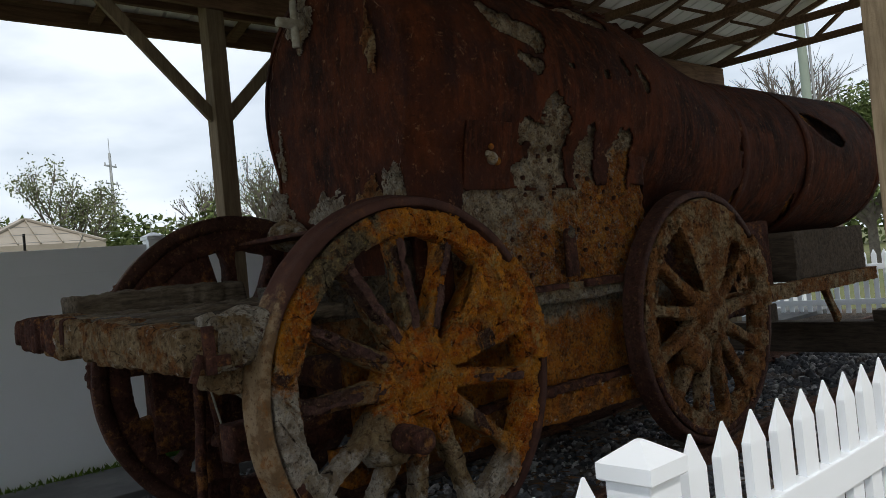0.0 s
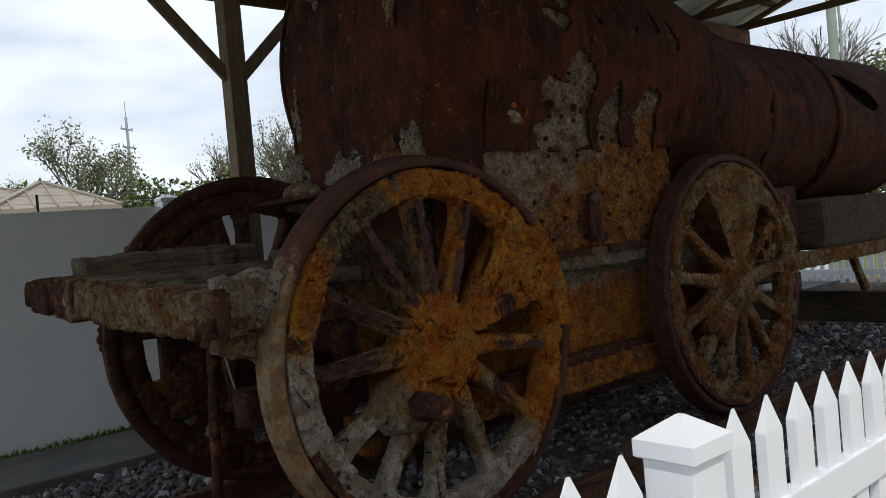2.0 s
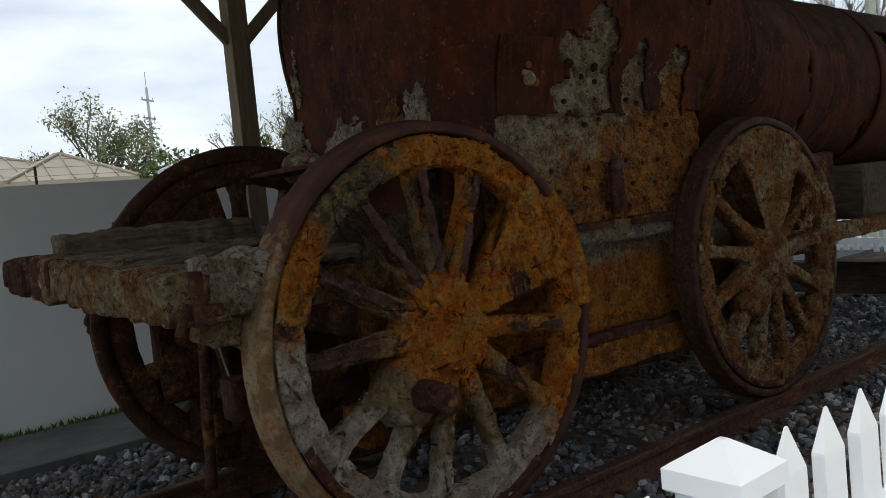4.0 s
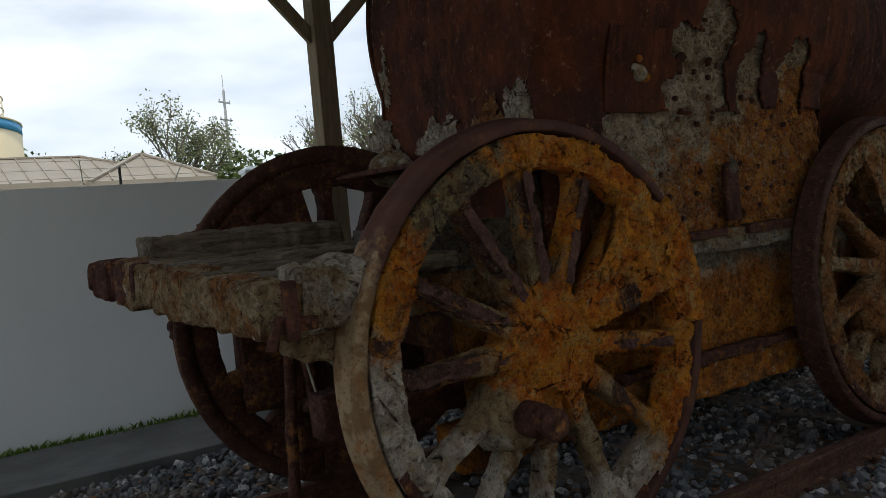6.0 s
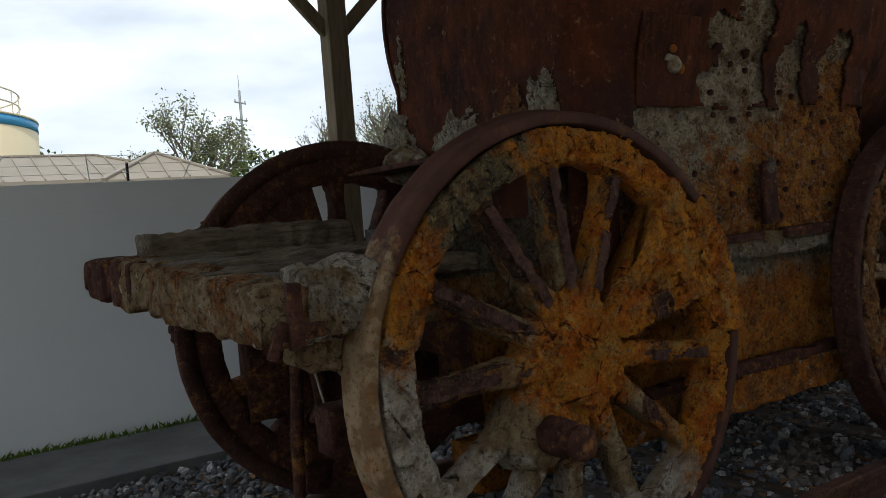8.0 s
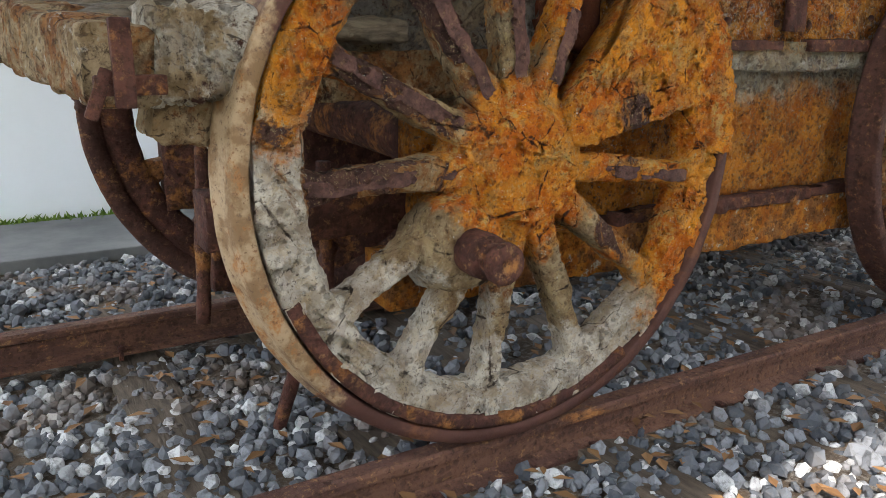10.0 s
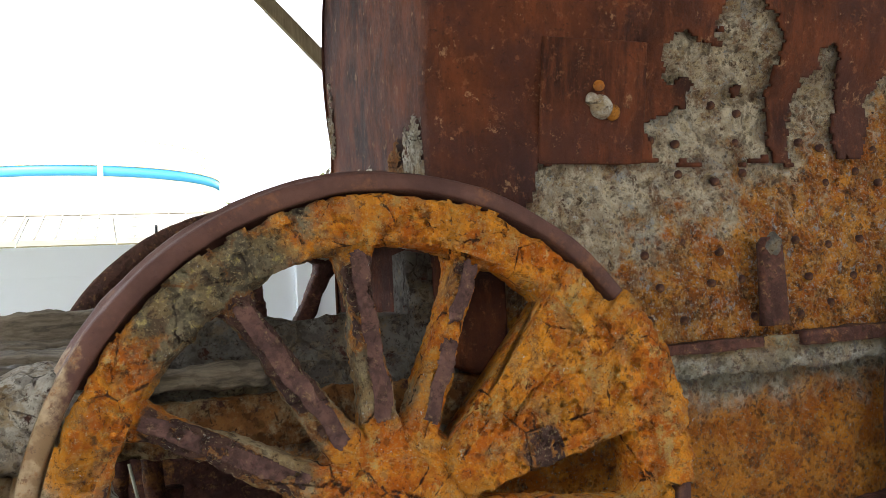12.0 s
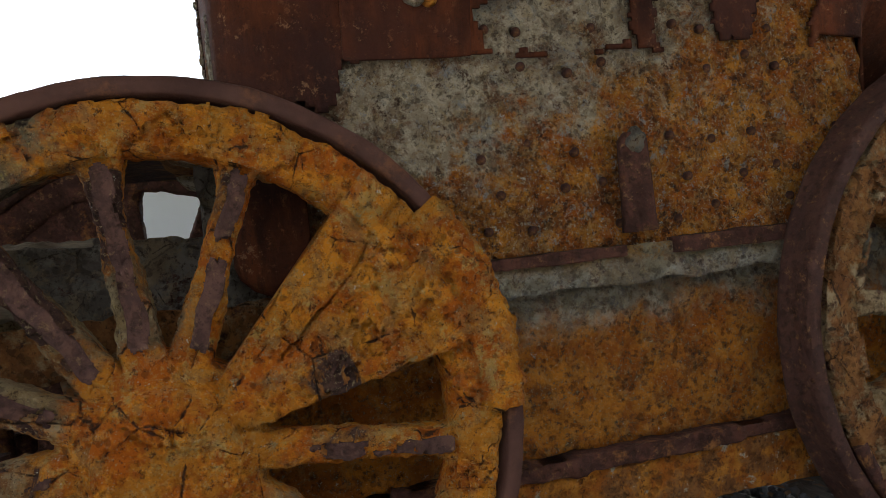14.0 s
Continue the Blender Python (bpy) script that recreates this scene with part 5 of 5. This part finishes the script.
for az, dist, h, seed, leaf, label in (
        (16.7, 38, 7.0, 3, 5200, "slender tree with thin grey-green spring foliage"), (12.6, 45, 5.6, 4, 1600, "low spreading tree with thin olive foliage"), (9.8, 52, 5.9, 8, 1300, "low spreading tree with thin olive foliage"),
        (26.0, 42, 6.9, 11, 700, "nearly bare tree with fine grey twigs"), (30.6, 40, 7.4, 12, 1500, "tree with sparse budding twigs"), (33.5, 44, 7.0, 14, 1500, "tree with sparse budding twigs")):
    tree(label, *place(az, dist), h + 0.45, seed, leaf, 0.075, M_TREELEAF, 5, -0.3, 0.46, 0.68)
for az, dist, h, seed, leaf, mt, label in ((66.2, 34, 8.6, 21, 0, None, "bare winter tree with fine twigs"), (63.6, 36, 8.0, 22, 0, None, "bare winter tree with fine twigs"),
                                        (70.6, 30, 5.6, 23, 15000, M_HEDGE, "dense dark evergreen tree"), (73.5, 28, 6.0, 24, 15000, M_HEDGE, "dense dark evergreen tree"), (68.8, 40, 5.6, 25, 12000, M_HEDGE, "dense dark evergreen tree")):
    tree(label, *place(az, dist, (-2.2, -3.37)), h, seed, leaf, 0.085, mt, 6 if not leaf else 4, -0.3, 0.9)
hc = [place(az + rs_, 46 + 6 * math.sin(az * 3), (-1.84, -2.77)) + (3.35 + 1.1 * abs(math.sin(az * 2.3)) * (0.6 + 0.4 * math.sin(az)),) for az in np.arange(-12, 48, 0.7) for rs_ in (0, 0.4)]
tagged(leaves("hedge", hc, 1.5, 26000, 0.2, M_HEDGE), "ragged line of green bushes beyond the roofs", "bushes", kind="stuff")
wc = [place(az, 62 + 4 * math.sin(az * 5), (-2.2, -3.37)) + (1.5 + 1.8 * abs(math.sin(az * 1.9)),) for az in np.arange(48, 100, 0.7)]
tagged(leaves("far_woods", wc, 2.4, 16000, 0.3, M_HEDGE), "far dark line of woods past the shed", "woods", kind="stuff")

# utility pole
ux, uy = 21.2, 60.0
upole = thing("utility_pole", "tall grey steel transmission pole with three crossarms", "utility pole", at=pose(ux, uy, 0.35))
part("pole", rod((0, 0, -0.75), (0, 0, 12.2), 0.17, 0.10, 12), M_GALV, upole)
for z in (11.2, 9.8, 8.3):
    arm = part("crossarm", bar((-0.62, -0.45, z), (0.62, 0.45, z), 0.09, 0.12), M_GALV, upole)
    for s in (-0.55, 0.55):
        part("insulator", rod((s, s * 0.72, z), (s, s * 0.72, z + 0.22), 0.05, sides=8), M_GALV, arm)
part("mast", rod((0, 0, 12.2), (0, 0, 13.4), 0.03, sides=6), M_GALV, upole)
x2, y2 = place(9.4, 75)
pole2 = thing("utility_pole", "far wooden utility pole with crossarm", "utility pole", at=pose(x2, y2, -0.3))
part("pole", rod((0, 0, 0), (0, 0, 8.9), 0.15, 0.10, 10), M_BARK, pole2)
part("crossarm", bar((-0.9, 0, 8.2), (0.9, 0, 8.2), 0.1, 0.12), M_BARK, pole2)
gx, gy = place(67.6, 16, (-2.2, -3.37))
gpole = thing("utility_pole", "pale green steel pole beyond the shed end", "pole", at=pose(gx, gy, -0.1))
part("pole", rod((0, 0, 0), (0, 0, 9), 0.085, 0.075, 16), M_GREENPOLE, gpole)
part("conduit", rod((0.08, -0.10, 0), (0.08, -0.10, 8.5), 0.025, sides=8), M_GALV, gpole)


# hipped metal roofs
def hip_house(label, cx, cy, lx, ly, eave, apex, turn, wall_h):
    h = thing("pavilion", label, "building", "low buildings beyond the fence", pose(cx, cy, -0.3, 0, 0, turn))
    part("wall", box(lx - 0.8, ly - 0.8, eave, (0, 0, eave / 2), 0.02), M_WALLCREAM, h)
    r = max(0.0, lx / 2 - ly / 2)
    v = [(-lx / 2, -ly / 2, eave), (lx / 2, -ly / 2, eave), (lx / 2, ly / 2, eave), (-lx / 2, ly / 2, eave), (-r - 0.05, 0, apex), (r + 0.05, 0, apex)]
    v += [(a, b, c - 0.14) for a, b, c in v[:4]]
    f = [(0, 1, 5, 4), (2, 3, 4, 5), (1, 2, 5), (3, 0, 4), (6, 7, 1, 0), (7, 8, 2, 1), (8, 9, 3, 2), (9, 6, 0, 3), (9, 8, 7, 6)]
    roof = mesh_of("roof", v, f, M_ROOFTAN, h)
    V = [Vector(p) for p in v]
    lines = [(V[4], V[5])] + [(V[i], V[4 if i in (0, 3) else 5]) for i in range(4)]
    for a, b in lines:
        part("ridge_cap", bar(a + Vector((0, 0, 0.02)), b + Vector((0, 0, 0.02)), 0.14, 0.05), M_ROOFTAN, roof)
    n = int(lx / 0.45)
    for s in (-1, 1):
        for k in range(1, n):
            x = -lx / 2 + lx * k / n
            f_ = min(1.0, (lx / 2 - abs(x)) / (ly / 2))
            part("seam", bar((x, s * ly / 2, eave + 0.015), (x, s * ly / 2 * (1 - f_), eave + 0.015 + (apex - eave) * f_), 0.03, 0.05), M_ROOFTAN, roof)
        m = int(ly / 0.45)
        for k in range(1, m):
            y = -ly / 2 + ly * k / m
            f_ = 1 - abs(y) / (ly / 2)
            part("seam", bar((s * lx / 2, y, eave + 0.015), (s * (lx / 2 - ly / 2 * f_), y, eave + 0.015 + (apex - eave) * f_), 0.03, 0.05), M_ROOFTAN, roof)
    return h


hip_house("low pavilion with a tan standing-seam hip roof", 3.36, 17.4, 2.8, 2.8, 2.93, 3.62, -3, 2.6)
hip_house("long low building with a tan standing-seam hip roof", -2.75, 21.6, 16.0, 5.0, 3.18, 4.02, 0, 2.6)

# water tank
tx, ty, TR = -2.68, 28.9, 4.97
tank = thing("water_tank", "large cream water tank with a blue band and roof railing", "water tank", at=pose(tx, ty, -0.3))


def drum(z0, z1, r, segs=96):
    return loft([[(rr * math.cos(2 * math.pi * k / segs), rr * math.sin(2 * math.pi * k / segs), z) for k in range(segs)] for rr, z in ((r, z0), (r, z1))])


part("tank_wall", drum(0, 5.46, TR), M_TANKCREAM, tank, "", True)
part("blue_band", drum(5.46, 5.78, TR + 0.015), M_TANKBLUE, tank, "blue painted band", True)
bm = loft([[(rr * math.cos(2 * math.pi * k / 96), rr * math.sin(2 * math.pi * k / 96), z) for k in range(96)] for rr, z in ((TR + 0.04, 5.78), (TR + 0.04, 5.84), (TR * 0.8, 6.05), (TR * 0.5, 6.2), (0.4, 6.3))])
part("tank_roof", bm, M_TANKCREAM, tank, "", True)
for a in range(0, 360, 12):
    c, s = math.cos(radians(a)), math.sin(radians(a))
    part("rail_post", rod((TR * 0.9 * c, TR * 0.9 * s, 5.9), (TR * 0.9 * c, TR * 0.9 * s, 6.75), 0.02, sides=5), M_WALLCREAM, tank)
for z in (6.35, 6.75):
    bm = revolve([(TR * 0.9 - 0.03, z), (TR * 0.9, z + 0.03), (TR * 0.9 + 0.03, z), (TR * 0.9, z - 0.03)], 90)
    bmesh.ops.rotate(bm, cent=(0, 0, 0), matrix=Matrix.Rotation(radians(90), 3, "X"), verts=bm.verts)
    part("handrail", bm, M_WALLCREAM, tank)
part("down_pipe", rod((TR * math.sin(radians(12)), -TR * math.cos(radians(12)) - 0.12, 0.2), (TR * math.sin(radians(12)), -TR * math.cos(radians(12)) - 0.12, 5.82), 0.08, sides=8), M_WALLCREAM, tank)
